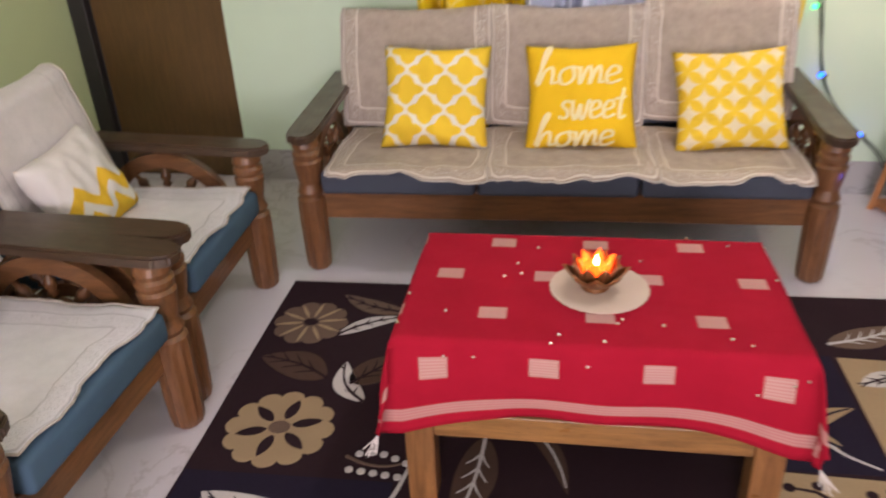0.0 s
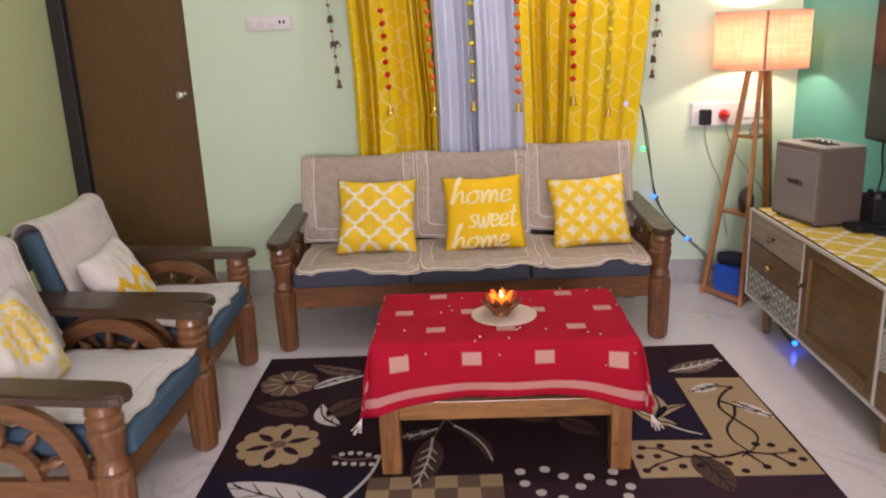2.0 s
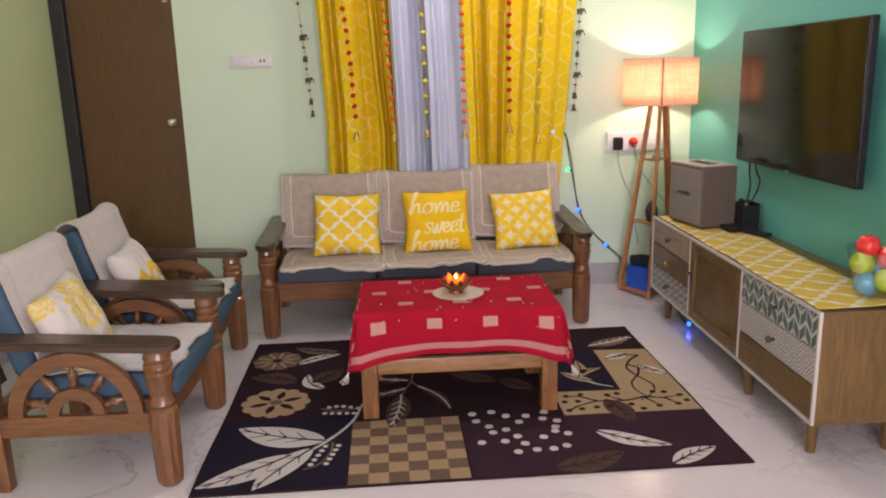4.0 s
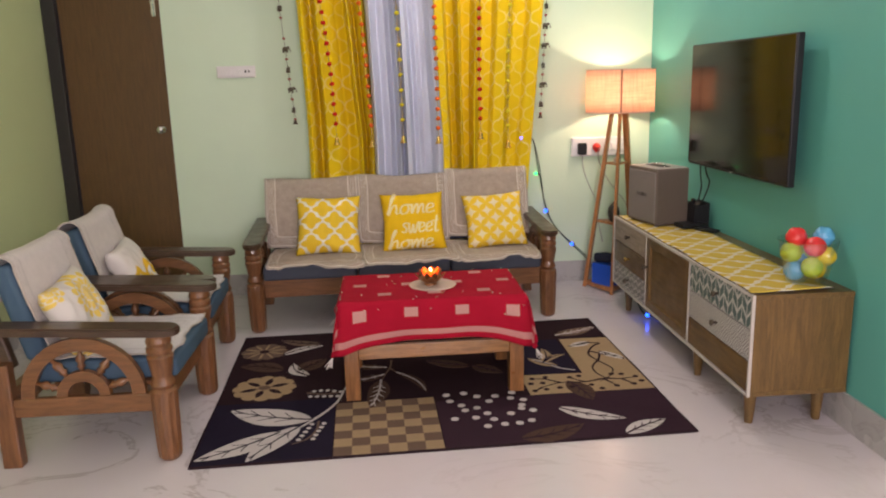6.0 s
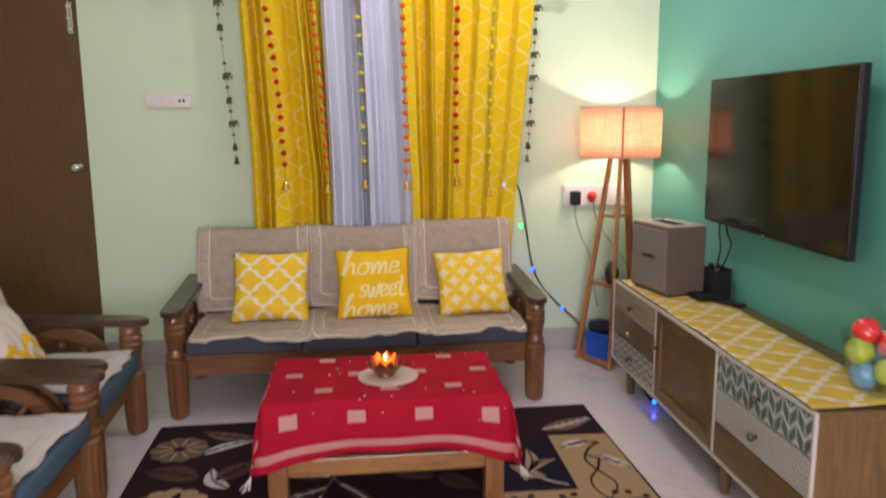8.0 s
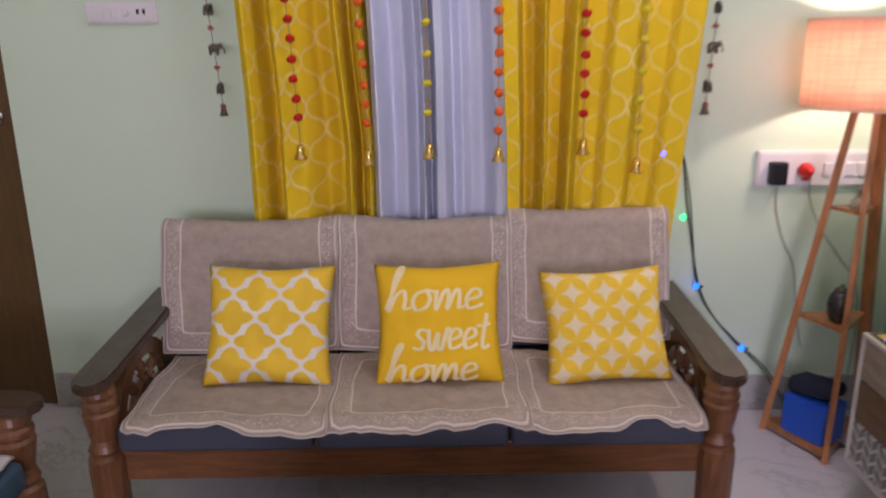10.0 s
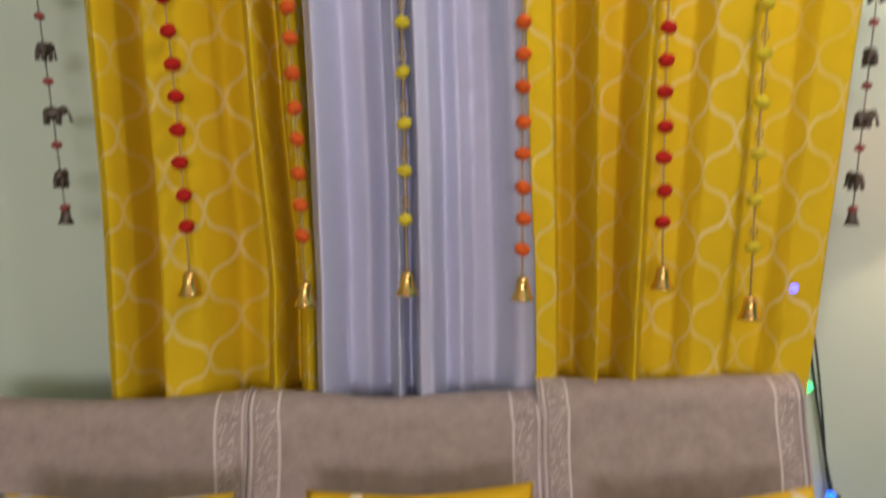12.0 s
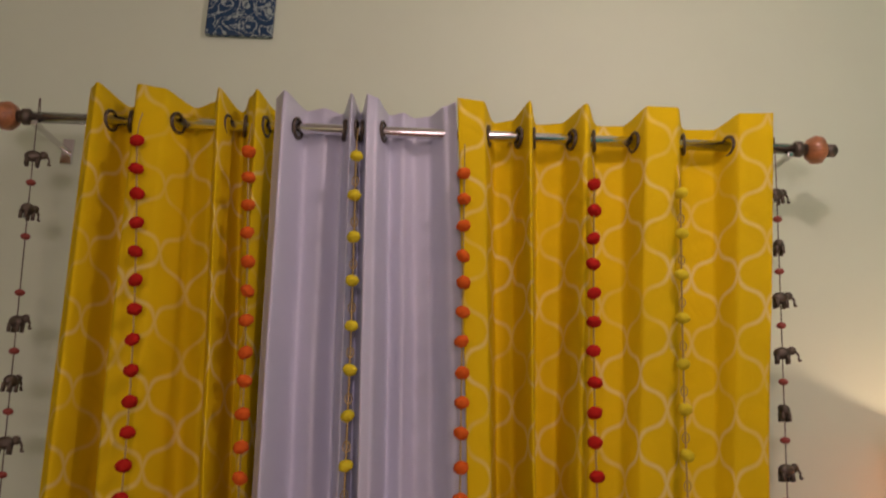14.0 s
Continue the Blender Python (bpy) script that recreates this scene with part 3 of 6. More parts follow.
def petals_pillow():
    g = Nodes("interlaced_petals_print")
    c = g.xyz()
    k = 0.073
    p = g.math("DIVIDE", g.math("ADD", c[0], c[1]), k * 1.414)
    q = g.math("DIVIDE", g.math("SUBTRACT", c[0], c[1]), k * 1.414)
    fp = g.math("ABSOLUTE", g.math("SUBTRACT", g.math("FRACT", p), 0.5))
    fq = g.math("ABSOLUTE", g.math("SUBTRACT", g.math("FRACT", q), 0.5))
    # each crossing line swells to a petal between two knots
    wp = g.math("MULTIPLY", g.math("ABSOLUTE", g.math("COSINE", g.math("MULTIPLY", q, math.pi))), 0.20)
    wq = g.math("MULTIPLY", g.math("ABSOLUTE", g.math("COSINE", g.math("MULTIPLY", p, math.pi))), 0.20)
    d = g.math("MINIMUM", g.math("SUBTRACT", fp, wp), g.math("SUBTRACT", fq, wq))
    f = g.step(d, 0.055, 0.05)
    g.bump(g.math("ADD", g.math("MULTIPLY", g.noise(700, 1), 0.08), g.noise(9, 4, (1, 2.2, 1), warp=0.9)), 0.6, 0.016)
    return g.done(g.mix(g.math("MULTIPLY", f, 0.7), YELLOW, CREAM), 0.85, spec=0.15)


def dahlia_pillow():
    g = Nodes("dahlia_print")
    c = g.xyz()
    out = None
    for cx, cy, r, n in ((0.03, 0.05, 0.115, 14), (-0.15, -0.13, 0.10, 12), (0.16, -0.15, 0.09, 12), (-0.16, 0.15, 0.06, 10)):
        dx, dy = g.math("SUBTRACT", c[0], cx), g.math("SUBTRACT", c[1], cy)
        rad = g.math("SQRT", g.math("ADD", g.math("MULTIPLY", dx, dx), g.math("MULTIPLY", dy, dy)))
        ang = g.math("ARCTAN2", dy, dx)
        for ring, sh in ((1.0, 0.0), (0.66, 0.5), (0.33, 0.0)):
            pet = g.math("ABSOLUTE", g.math("COSINE", g.math("MULTIPLY", g.math("ADD", ang, sh * math.pi / n), n / 2)))
            edge = g.math("MULTIPLY", g.math("ADD", 0.76, g.math("MULTIPLY", pet, 0.24)), r * ring)
            inside = g.math("MULTIPLY", g.math("SUBTRACT", 1.0, g.step(g.math("SUBTRACT", rad, edge), 0, 0.002)), g.step(rad, r * (ring - 0.30), 0.003))
            inside = g.math("MULTIPLY", inside, g.step(pet, 0.20, 0.12))
            out = inside if out is None else g.math("MAXIMUM", out, inside)
    g.bump(g.math("ADD", g.math("MULTIPLY", g.noise(700, 1), 0.08), g.noise(8, 4, warp=0.9)), 0.5, 0.012)
    return g.done(g.mix(out, (0.66, 0.63, 0.58), (0.74, 0.55, 0.12)), 0.85, spec=0.15)


def zigzag_pillow():
    g = Nodes("zigzag_corner_print")
    c = g.xyz()
    z = g.math("PINGPONG", g.math("ADD", c[0], 5.0), 0.07)
    d = g.math("ADD", c[1], z)
    f = g.math("MULTIPLY", g.step(d, -0.02, 0.003), g.math("SUBTRACT", 1.0, g.step(d, 0.03, 0.003)))
    low = g.math("SUBTRACT", 1.0, g.step(d, -0.06, 0.003))
    f = g.math("MAXIMUM", f, low)
    g.bump(g.math("ADD", g.math("MULTIPLY", g.noise(700, 1), 0.08), g.noise(8, 4, warp=0.9)), 0.5, 0.012)
    return g.done(g.mix(f, (0.66, 0.63, 0.58), (0.72, 0.45, 0.03)), 0.85, spec=0.15)


def pillow(m, material, label, seed, w=0.415, h=0.395, t=0.13):
    ob = part("throw_pillow", pillow_mesh(w, h, t, seed), material, m=m, smooth=True)
    return tagged(ob, label, "pillow", "throw pillows")


QUATRE = printed("quatrefoil_print", YELLOW, CREAM, 0.148, 0.150, lobed=True)
MUSTARD = cloth("plain_mustard_cotton", (0.80, 0.50, 0.012), 700, 0.85, 0.08)


def leaning(x, y0, z0, h, lean, roll=0, yaw=0):
    """A pillow stood on its lower edge at (x, y0, z0) that leans back."""
    return pose(x, y0, z0, 90 - lean, 0, yaw) @ pose(0, h / 2, 0, 0, 0, roll)


pillow(leaning(-0.558, 2.735, 0.432, 0.38, 27, -1, 2), QUATRE, "yellow throw pillow with white quatrefoil trellis", 1)
word_pillow = pillow(leaning(-0.010, 2.755, 0.432, 0.38, 27, 1, 2), MUSTARD, "mustard throw pillow lettered home sweet home", 2)
pillow(leaning(0.527, 2.765, 0.432, 0.36, 28, 3, 2), petals_pillow(), "yellow and white throw pillow with interlaced petals", 3, 0.40, 0.375)
pillow(CHAIR_M @ leaning(-0.09, 0.330, 0.420, 0.33, 24, 6, 0), dahlia_pillow(), "white throw pillow with yellow dahlia print on an armchair", 4, 0.38, 0.335)
pillow(CHAIR_B_M @ leaning(-0.04, 0.325, 0.420, 0.30, 26, 4, 0), zigzag_pillow(), "white throw pillow with a yellow zigzag on an armchair", 5, 0.36, 0.315)

# white brush lettering on the mustard pillow
INK = cloth("white_print", (0.82, 0.71, 0.38), 700, 0.85, 0.12)
SCRIPT = {
    "h": (0.85, [(0.0, 0.1), (0.2, 1.3), (0.38, 2.1), (0.3, 2.3), (0.18, 1.9), (0.12, 0.9), (0.1, 0.0), (0.28, 0.75), (0.52, 1.0), (0.62, 0.6), (0.64, 0.1), (0.88, 0.15)]),
    "o": (0.80, [(0.5, 1.0), (0.15, 0.8), (0.05, 0.4), (0.22, 0.0), (0.52, 0.12), (0.64, 0.55), (0.5, 1.0), (0.82, 0.85)]),
    "m": (1.05, [(0.02, 1.0), (0.1, 0.0), (0.26, 0.8), (0.4, 1.0), (0.48, 0.6), (0.48, 0.0), (0.64, 0.8), (0.78, 1.0), (0.86, 0.6), (0.88, 0.1), (1.06, 0.15)]),
    "e": (0.66, [(0.05, 0.42), (0.5, 0.65), (0.45, 0.96), (0.2, 0.95), (0.05, 0.5), (0.2, 0.02), (0.66, 0.25)]),
    "s": (0.62, [(0.52, 0.92), (0.28, 1.0), (0.15, 0.75), (0.46, 0.4), (0.36, 0.05), (0.0, 0.12)]),
    "w": (0.90, [(0.0, 1.0), (0.1, 0.2), (0.26, 0.0), (0.42, 0.8), (0.48, 0.1), (0.66, 0.05), (0.82, 1.0), (0.95, 0.85)]),
    "t": (0.55, [(0.28, 1.75), (0.2, 0.5), (0.28, 0.02), (0.52, 0.2)]),
}


def pillow_skin(x, y, w, h, t, seed):
    u, v = max(-0.97, min(0.97, 2 * x / w)), max(-0.97, min(0.97, 2 * y / h))
    z = t / 2 * ((1 - u ** 4) * (1 - v ** 4)) ** 0.55 * (1 + 0.16 * noise.noise((u * 1.6 + seed, v * 1.6, 1)))
    return z + crease(u, v, seed) + 0.009 * noise.noise((u * 5 + seed, v * 2.5, 4.0)) * (1 - max(abs(u), abs(v)) ** 6)


def brush(points, width):
    """A brushed stroke on the pillow's front, thicker where it runs down."""
    pts = [Vector(p) for p in points]
    fine = []
    for i in range(len(pts) - 1):
        a, b, c, d = pts[max(i - 1, 0)], pts[i], pts[i + 1], pts[min(i + 2, len(pts) - 1)]
        for k in range(6):
            t = k / 6
            fine.append(0.5 * (2 * b + (c - a) * t + (2 * a - 5 * b + 4 * c - d) * t * t + (3 * b - a - 3 * c + d) * t ** 3))
    fine.append(pts[-1])
    bm = bmesh.new()
    rows = []
    for i, p in enumerate(fine):
        d = (fine[min(i + 1, len(fine) - 1)] - fine[max(i - 1, 0)]).normalized()
        s = Vector((-d.y, d.x)) * width * (0.30 + 0.35 * abs(d.y))
        rows.append([bm.verts.new((q.x, q.y, pillow_skin(q.x, q.y, 0.415, 0.395, 0.13, 2) + lift)) for q in (p + s, p, p - s) for lift in (0.0022, -0.001)])
    for a, b in zip(rows, rows[1:]):
        for j, k in ((0, 2), (2, 4), (4, 5), (5, 3), (3, 1), (1, 0)):
            bm.faces.new((a[j], a[k], b[k], b[j]))
    bmesh.ops.recalc_face_normals(bm, faces=bm.faces)
    return bm


for word, lx, base, sx, sy in (("home", -0.168, 0.036, 0.092, 0.064), ("sweet", -0.085, -0.090, 0.072, 0.064), ("home", -0.172, -0.186, 0.086, 0.050)):
    x = lx
    for ch in word:
        wide, pts = SCRIPT[ch]
        part("lettering", brush([(x + (px + 0.12 * py) * sx, base + py * sy) for px, py in pts], 0.0104), INK, word_pillow, "white brush lettering")
        if ch == "t":
            part("lettering", brush([(x, base + 1.1 * sy), (x + 0.3 * sx, base + 1.15 * sy), (x + 0.6 * sx, base + 1.25 * sy)], 0.013), INK, word_pillow, "white brush lettering")
        x += wide * sx


# ---- coffee table, cloth and candle ----
TABLE_M = pose(0.025, 1.625, 0, rz=1.0)
table = thing("coffee_table", TABLE_M, "low honey-coloured wooden coffee table on the rug", "table")
for sx in (-1, 1):
    for sy in (-1, 1):
        bm = boxed((sx * 0.395, sy * 0.215, 0.235), (0.07, 0.07, 0.47), 0.006)
        part("leg", bm, HONEY, table)
for sy in (-1, 1):
    part("apron", boxed((0, sy * 0.225, 0.242), (0.722, 0.028, 0.068), 0.004), HONEY_X, table)
for sx in (-1, 1):
    part("apron", boxed((sx * 0.40, 0, 0.242), (0.028, 0.362, 0.068), 0.004), HONEY, table)
part("shelf", boxed((0, 0, 0.285), (0.76, 0.40, 0.014), 0.003), HONEY_X, table)
part("tabletop", boxed((0, 0, 0.483), (0.86, 0.50, 0.026), 0.006), HONEY_X, table)


def red_cloth():
    g = Nodes("red_cotton_tablecloth")
    u = g.xyz("UV")
    # squares in staggered rows, and a pale woven border band
    across = g.math("DIVIDE", g.math("ADD", u[1], 0.2925), 0.175)
    odd = g.math("MODULO", g.math("FLOOR", across), 2.0)
    x = g.math("ADD", g.math("ADD", u[0], 0.589), g.math("MULTIPLY", odd, 0.12))
    fx = g.math("ABSOLUTE", g.math("SUBTRACT", g.math("FRACT", g.math("DIVIDE", x, 0.24)), 0.5))
    fy = g.math("ABSOLUTE", g.math("SUBTRACT", g.math("FRACT", across), 0.5))
    sq = g.math("MULTIPLY", g.math("SUBTRACT", 1.0, g.step(fx, 0.132, 0.006)), g.math("SUBTRACT", 1.0, g.step(fy, 0.137, 0.008)))
    W, H = 1.22, 0.92
    ax = g.math("SUBTRACT", W / 2, g.math("ABSOLUTE", g.math("SUBTRACT", u[0], W / 2)))
    ay = g.math("SUBTRACT", H / 2, g.math("ABSOLUTE", g.math("SUBTRACT", u[1], H / 2)))
    d = g.math("MINIMUM", ax, ay)
    band = g.math("MULTIPLY", g.step(d, 0.026, 0.002), g.math("SUBTRACT", 1.0, g.step(d, 0.054, 0.002)))
    inner = g.step(d, 0.068, 0.002)
    f = g.math("MAXIMUM", g.math("MULTIPLY", band, 0.8), g.math("MULTIPLY", sq, inner))
    thread = g.math("ADD", 0.72, g.math("MULTIPLY", g.math("SINE", g.math("MULTIPLY", u[1], 900)), 0.12))
    ground = g.mix(g.noise(9, 4, which="UV"), (0.31, 0.008, 0.022), (0.41, 0.012, 0.032))
    g.bump(g.math("ADD", g.math("ADD", g.math("MULTIPLY", g.noise(800, 1, which="UV"), 0.12), g.math("MULTIPLY", f, 0.08)), g.noise(7, 4, which="UV", warp=1.2)), 0.45, 0.010)
    return g.done(g.mix(g.math("MULTIPLY", f, thread), ground, (0.55, 0.37, 0.32)), 0.9, spec=0.08)


def cloth_at(u, v):
    """The cloth lies flat on the top and falls over the edges, more at the corners."""
    W, H = 1.22, 0.92
    x, y = (u - 0.5) * W + 0.012, (v - 0.5) * H - 0.005
    hx, hy, top = 0.436, 0.256, 0.4995
    ox, oy = max(0, abs(x) - hx), max(0, abs(y) - hy)
    sx, sy = (1 if x > 0 else -1), (1 if y > 0 else -1)
    if not ox and not oy:
        return (x, y, top + 0.0012 * wob(x, y, 14, 2))
    fall = max(ox, oy) + 0.30 * min(ox, oy) - 0.012 * (oy / 0.2) + 0.070 * (oy / 0.2) * min(1, abs(x) / hx) ** 2.5 * (1 - ox / 0.2) + 0.03 * (ox / 0.17) * min(1, abs(y) / hy) ** 3 * (1 - oy / 0.21)
    r = 0.012
    out = min(fall, r)
    f = fall / 0.2
    flare = 0.022 * f + 0.012 * f * math.sin(x * 17 + 1.2) + 0.012 * f * math.sin(y * 19 + 0.5) + 0.014 * f * wob(x, y, 6, 5)
    px = max(-hx, min(hx, x)) + (sx * (out * 0.6 + flare + 0.02 * f * min(1, oy / 0.1)) if ox else 0)
    py = max(-hy, min(hy, y)) + (sy * (out * 0.6 + flare + 0.02 * f * min(1, ox / 0.1)) if oy else 0)
    k = max(0, fall - 0.25 * r)
    return (px, py, top - k * (0.97 + 0.06 * wob(x, y, 5, 8)))


ob = part("tablecloth", sheet(cloth_at, 92, 72, 0.002, lambda u, v: (u * 1.22, v * 0.92)), red_cloth(), m=TABLE_M, smooth=True)
tagged(ob, "red cotton tablecloth with woven cream squares and border band", "tablecloth")
SEQUIN = plain("silver_sequin", (0.85, 0.85, 0.88), 0.12, 1.0)
rnd = random.Random(4)
for i in range(34):
    u, v = rnd.uniform(0.08, 0.92), rnd.uniform(0.1, 0.9)
    p = Vector(cloth_at(u, v))
    bm = bmesh.new()
    bmesh.ops.create_uvsphere(bm, u_segments=6, v_segments=4, radius=0.0042)
    part("sequin", bm, SEQUIN, ob, m=Matrix.Translation(p + Vector((0, 0, 0.001))))

FRINGE = cloth("white_fringe", (0.70, 0.64, 0.60), 500)
for u, v, sx, sy in ((0.0, 0.0, -1, -1), (1.0, 0.0, 1, -1), (0.0, 1.0, -1, 1), (1.0, 1.0, 1, 1)):
    p = Vector(cloth_at(u, v))
    for k in range(5):
        q = Vector((0.004 * (k - 2) + sx * 0.010, sy * 0.006 * (k % 3), 0))
        part("fringe", wire((p, p + q + Vector((0, 0, -0.022)), p + q * 2.2 + Vector((0, 0, -0.045 - 0.006 * (k % 2)))), 0.0016, 5), FRINGE, ob, "white corner fringe")

DOILY = cloth("cream_crochet", (0.60, 0.47, 0.38), 300)
bm = flat_shape([((0.116 + 0.0012 * math.cos(32 * a)) * math.cos(a), (0.116 + 0.0012 * math.cos(32 * a)) * math.sin(a)) for a in (2 * math.pi * i / 96 for i in range(96))], 0.0, 0.003)
tagged(part("doily", bm, DOILY, m=pose(0.040, 1.605, 0.502)), "round cream crochet doily on the red tablecloth", "doily")
PETAL = plain("bronzed_petal", (0.22, 0.085, 0.028), 0.35, 0.35)
# emission stands in for the flame's light soaking through the wax
WAX = Nodes("flame_glow_orange_wax")
WAX.bsdf.inputs["Subsurface Weight"].default_value = 0.4
WAX.bsdf.inputs["Emission Color"].default_value = (1.0, 0.11, 0.004, 1)
WAX.bsdf.inputs["Emission Strength"].default_value = 1.7
WAX = WAX.done((0.80, 0.11, 0.006), 0.45)
FLAME = glow("candle_flame", (1.0, 0.72, 0.28), 14)
candle = thing("candle_holder", pose(0.030, 1.60, 0.5055), "bronze lotus tealight holder with a burning orange candle", "candle holder")
part("base", lathe([(0.03, 0), (0.034, 0.006), (0.022, 0.012), (0.03, 0.02), (0.036, 0.026)], 20), PETAL, candle, smooth=True)


def petal_sheet(r0, r1, high, wide):
    def fn(u, v):
        s = (u - 0.5) * 2
        t = v
        w = wide * math.sin(math.pi * min(0.98, 0.16 + 0.84 * t)) ** 0.7 * (1 if t < 1 else 0)
        r = r0 + (r1 - r0) * t ** 0.8
        return (r - 0.010 * s * s, s * w / 2, 0.012 + high * t ** 1.25)
    return sheet(fn, 6, 8, 0.0018)


for ring, (n, r0, r1, high, wide, off) in enumerate(((8, 0.026, 0.080, 0.048, 0.050, 0), (8, 0.022, 0.062, 0.064, 0.042, 0.5))):
    for k in range(n):
        part("petal", petal_sheet(r0, r1, high, wide), PETAL, candle, m=pose(0, 0, 0, rz=360 * (k + off) / n), smooth=True)
part("candle", lathe([(0.030, 0.018), (0.033, 0.05), (0.030, 0.058), (0.012, 0.056)], 18), WAX, candle, "orange wax with the flame's glow put into it as emission", smooth=True)
for k in range(6):
    part("wax_petal", petal_sheet(0.016, 0.046, 0.060, 0.034), WAX, candle, m=pose(0, 0, 0.012, rz=60 * k + 20), smooth=True)
part("flame", lathe([(0.001, 0.058), (0.005, 0.063), (0.006, 0.068), (0.004, 0.078), (0.001, 0.088)], 10), FLAME, candle, smooth=True)


# ---- television unit ----
X0, X1, Y0, Y1, Z0, Z1 = 1.305, 1.732, 0.825, 2.755, 0.165, 0.606
unit = thing("tv_cabinet", pose(0, 0, 0), "long mango-wood television cabinet with patterned drawers on short legs", "cabinet")
T = 0.022
part("top_board", boxed(((X0 + X1) / 2 + 0.004, (Y0 + Y1) / 2, Z1 - T / 2), (X1 - X0 - 0.008, Y1 - Y0, T), 0.003), CABWOOD_Y, unit)
part("bottom_board", boxed(((X0 + X1) / 2 + 0.004, (Y0 + Y1) / 2, Z0 + T / 2), (X1 - X0 - 0.008, Y1 - Y0, T), 0.003), CABWOOD_Y, unit)
part("back_panel", boxed((X1 - 0.006, (Y0 + Y1) / 2, (Z0 + Z1) / 2), (0.011, Y1 - Y0 - 0.01, Z1 - Z0 - 2 * T)), CABWOOD_Y, unit)
for y in (Y0 + T / 2, Y1 - T / 2):
    part("side_panel", boxed(((X0 + X1) / 2, y, (Z0 + Z1) / 2), (X1 - X0 - 0.012, T - 0.002, Z1 - Z0 - 2 * T + 0.002), 0.002), CABWOOD, unit)
WHITEWOOD = plain("whitewashed_wood", (0.52, 0.49, 0.45), 0.6)
D1, D2 = 1.49, 2.125
for y in (D1, D2):
    part("divider", boxed(((X0 + X1) / 2, y, (Z0 + Z1) / 2), (X1 - X0 - 0.02, T, Z1 - Z0 - 2 * T)), CABWOOD, unit)
    part("edge_strip", boxed((X0 + 0.002, y, (Z0 + Z1) / 2), (0.012, 0.012, Z1 - Z0 - 0.026)), WHITEWOOD, unit, "whitewashed front edge")
for z in (Z0 + 0.006, Z1 - 0.006):
    part("edge_strip", boxed((X0 + 0.001, (Y0 + Y1) / 2, z), (0.012, Y1 - Y0, 0.012)), WHITEWOOD, unit, "whitewashed front edge")
for y in (Y0 + 0.006, Y1 - 0.006):
    part("edge_strip", boxed((X0 + 0.001, y, (Z0 + Z1) / 2), (0.012, 0.012, Z1 - Z0 - 0.026)), WHITEWOOD, unit, "whitewashed front edge")


def herring(name, dark, light, pu, pv):
    """Upright rows of slanting leaves, dark between pale lines."""
    g = Nodes(name)
    c = g.xyz()
    u = g.math("DIVIDE", c[1], pu)
    fu = g.math("FRACT", u)
    tri = g.math("ABSOLUTE", g.math("SUBTRACT", fu, 0.5))
    v = g.math("FRACT", g.math("ADD", g.math("DIVIDE", c[2], pv), g.math("MULTIPLY", tri, 1.5)))
    dv = g.math("ABSOLUTE", g.math("SUBTRACT", v, 0.5))
    line = g.step(dv, 0.37, 0.03)
    spine = g.math("SUBTRACT", 1.0, g.step(g.math("MINIMUM", tri, g.math("SUBTRACT", 0.5, tri)), 0.035, 0.015))
    f = g.math("MAXIMUM", line, spine)
    wear = g.ramp(g.noise(25, 4), [(0.3, 0.75), (0.6, 1.0)])
    g.bump(f, 0.3, 0.001)
    return g.done(g.mix(g.math("MULTIPLY", f, wear), dark, light), 0.55)


def maze(name, dark, light, k):
    """Nested lozenge lines."""
    g = Nodes(name)
    c = g.xyz()
    a = g.math("PINGPONG", c[1], k)
    b = g.math("PINGPONG", c[2], k)
    v = g.math("FRACT", g.math("DIVIDE", g.math("ADD", a, b), k / 2.6))
    f = g.step(g.math("ABSOLUTE", g.math("SUBTRACT", v, 0.5)), 0.25, 0.05)
    g.bump(f, 0.3, 0.001)
    return g.done(g.mix(f, light, dark), 0.6)


LEAFPRINT = herring("leaf_row_print", (0.075, 0.125, 0.115), (0.60, 0.58, 0.54), 0.088, 0.060)
CHEVRON = herring("chevron_print", (0.17, 0.17, 0.165), (0.60, 0.58, 0.55), 0.075, 0.042)
MAZE = maze("lozenge_print", (0.25, 0.24, 0.225), (0.55, 0.53, 0.50), 0.05)
FRONT = X0 + 0.008


def drawer(y0, y1, z0, z1, material, label, knobs=1, knob=BRONZE):
    d = part("drawer_front", boxed((FRONT, (y0 + y1) / 2, (z0 + z1) / 2), (0.018, y1 - y0 - 0.006, z1 - z0 - 0.006), 0.002), material, unit, label)
    for k in range(knobs):
        y = y0 + (y1 - y0) * (k + 0.5) / knobs
        part("knob", lathe([(0.007, 0), (0.006, 0.012), (0.013, 0.018), (0.016, 0.025), (0.010, 0.032)], 12, m=along((FRONT - 0.009, y, (z0 + z1) / 2), (FRONT - 1, y, (z0 + z1) / 2))), knob, d, "dark round knob", smooth=True)


zs = [Z0 + 0.014, Z0 + 0.152, Z0 + 0.290, Z1 - 0.014]
drawer(Y0 + 0.013, D1 - 0.008, zs[2], zs[3], LEAFPRINT, "grey-green drawer front with leaf rows")
drawer(Y0 + 0.013, D1 - 0.008, zs[1], zs[2], MAZE, "grey and white drawer front with nested lozenges")
drawer(Y0 + 0.013, D1 - 0.008, zs[0], zs[1], CABWOOD_Y, "plain brown wooden drawer front", 0)
drawer(D2 + 0.008, Y1 - 0.013, zs[2], zs[3], GREYWOOD, "limed grey drawer front")
drawer(D2 + 0.008, Y1 - 0.013, zs[1], zs[2], CABWOOD_Y, "plain brown wooden drawer front", 1, BRASS)
drawer(D2 + 0.008, Y1 - 0.013, zs[0], zs[1], CHEVRON, "grey and white chevron drawer front")
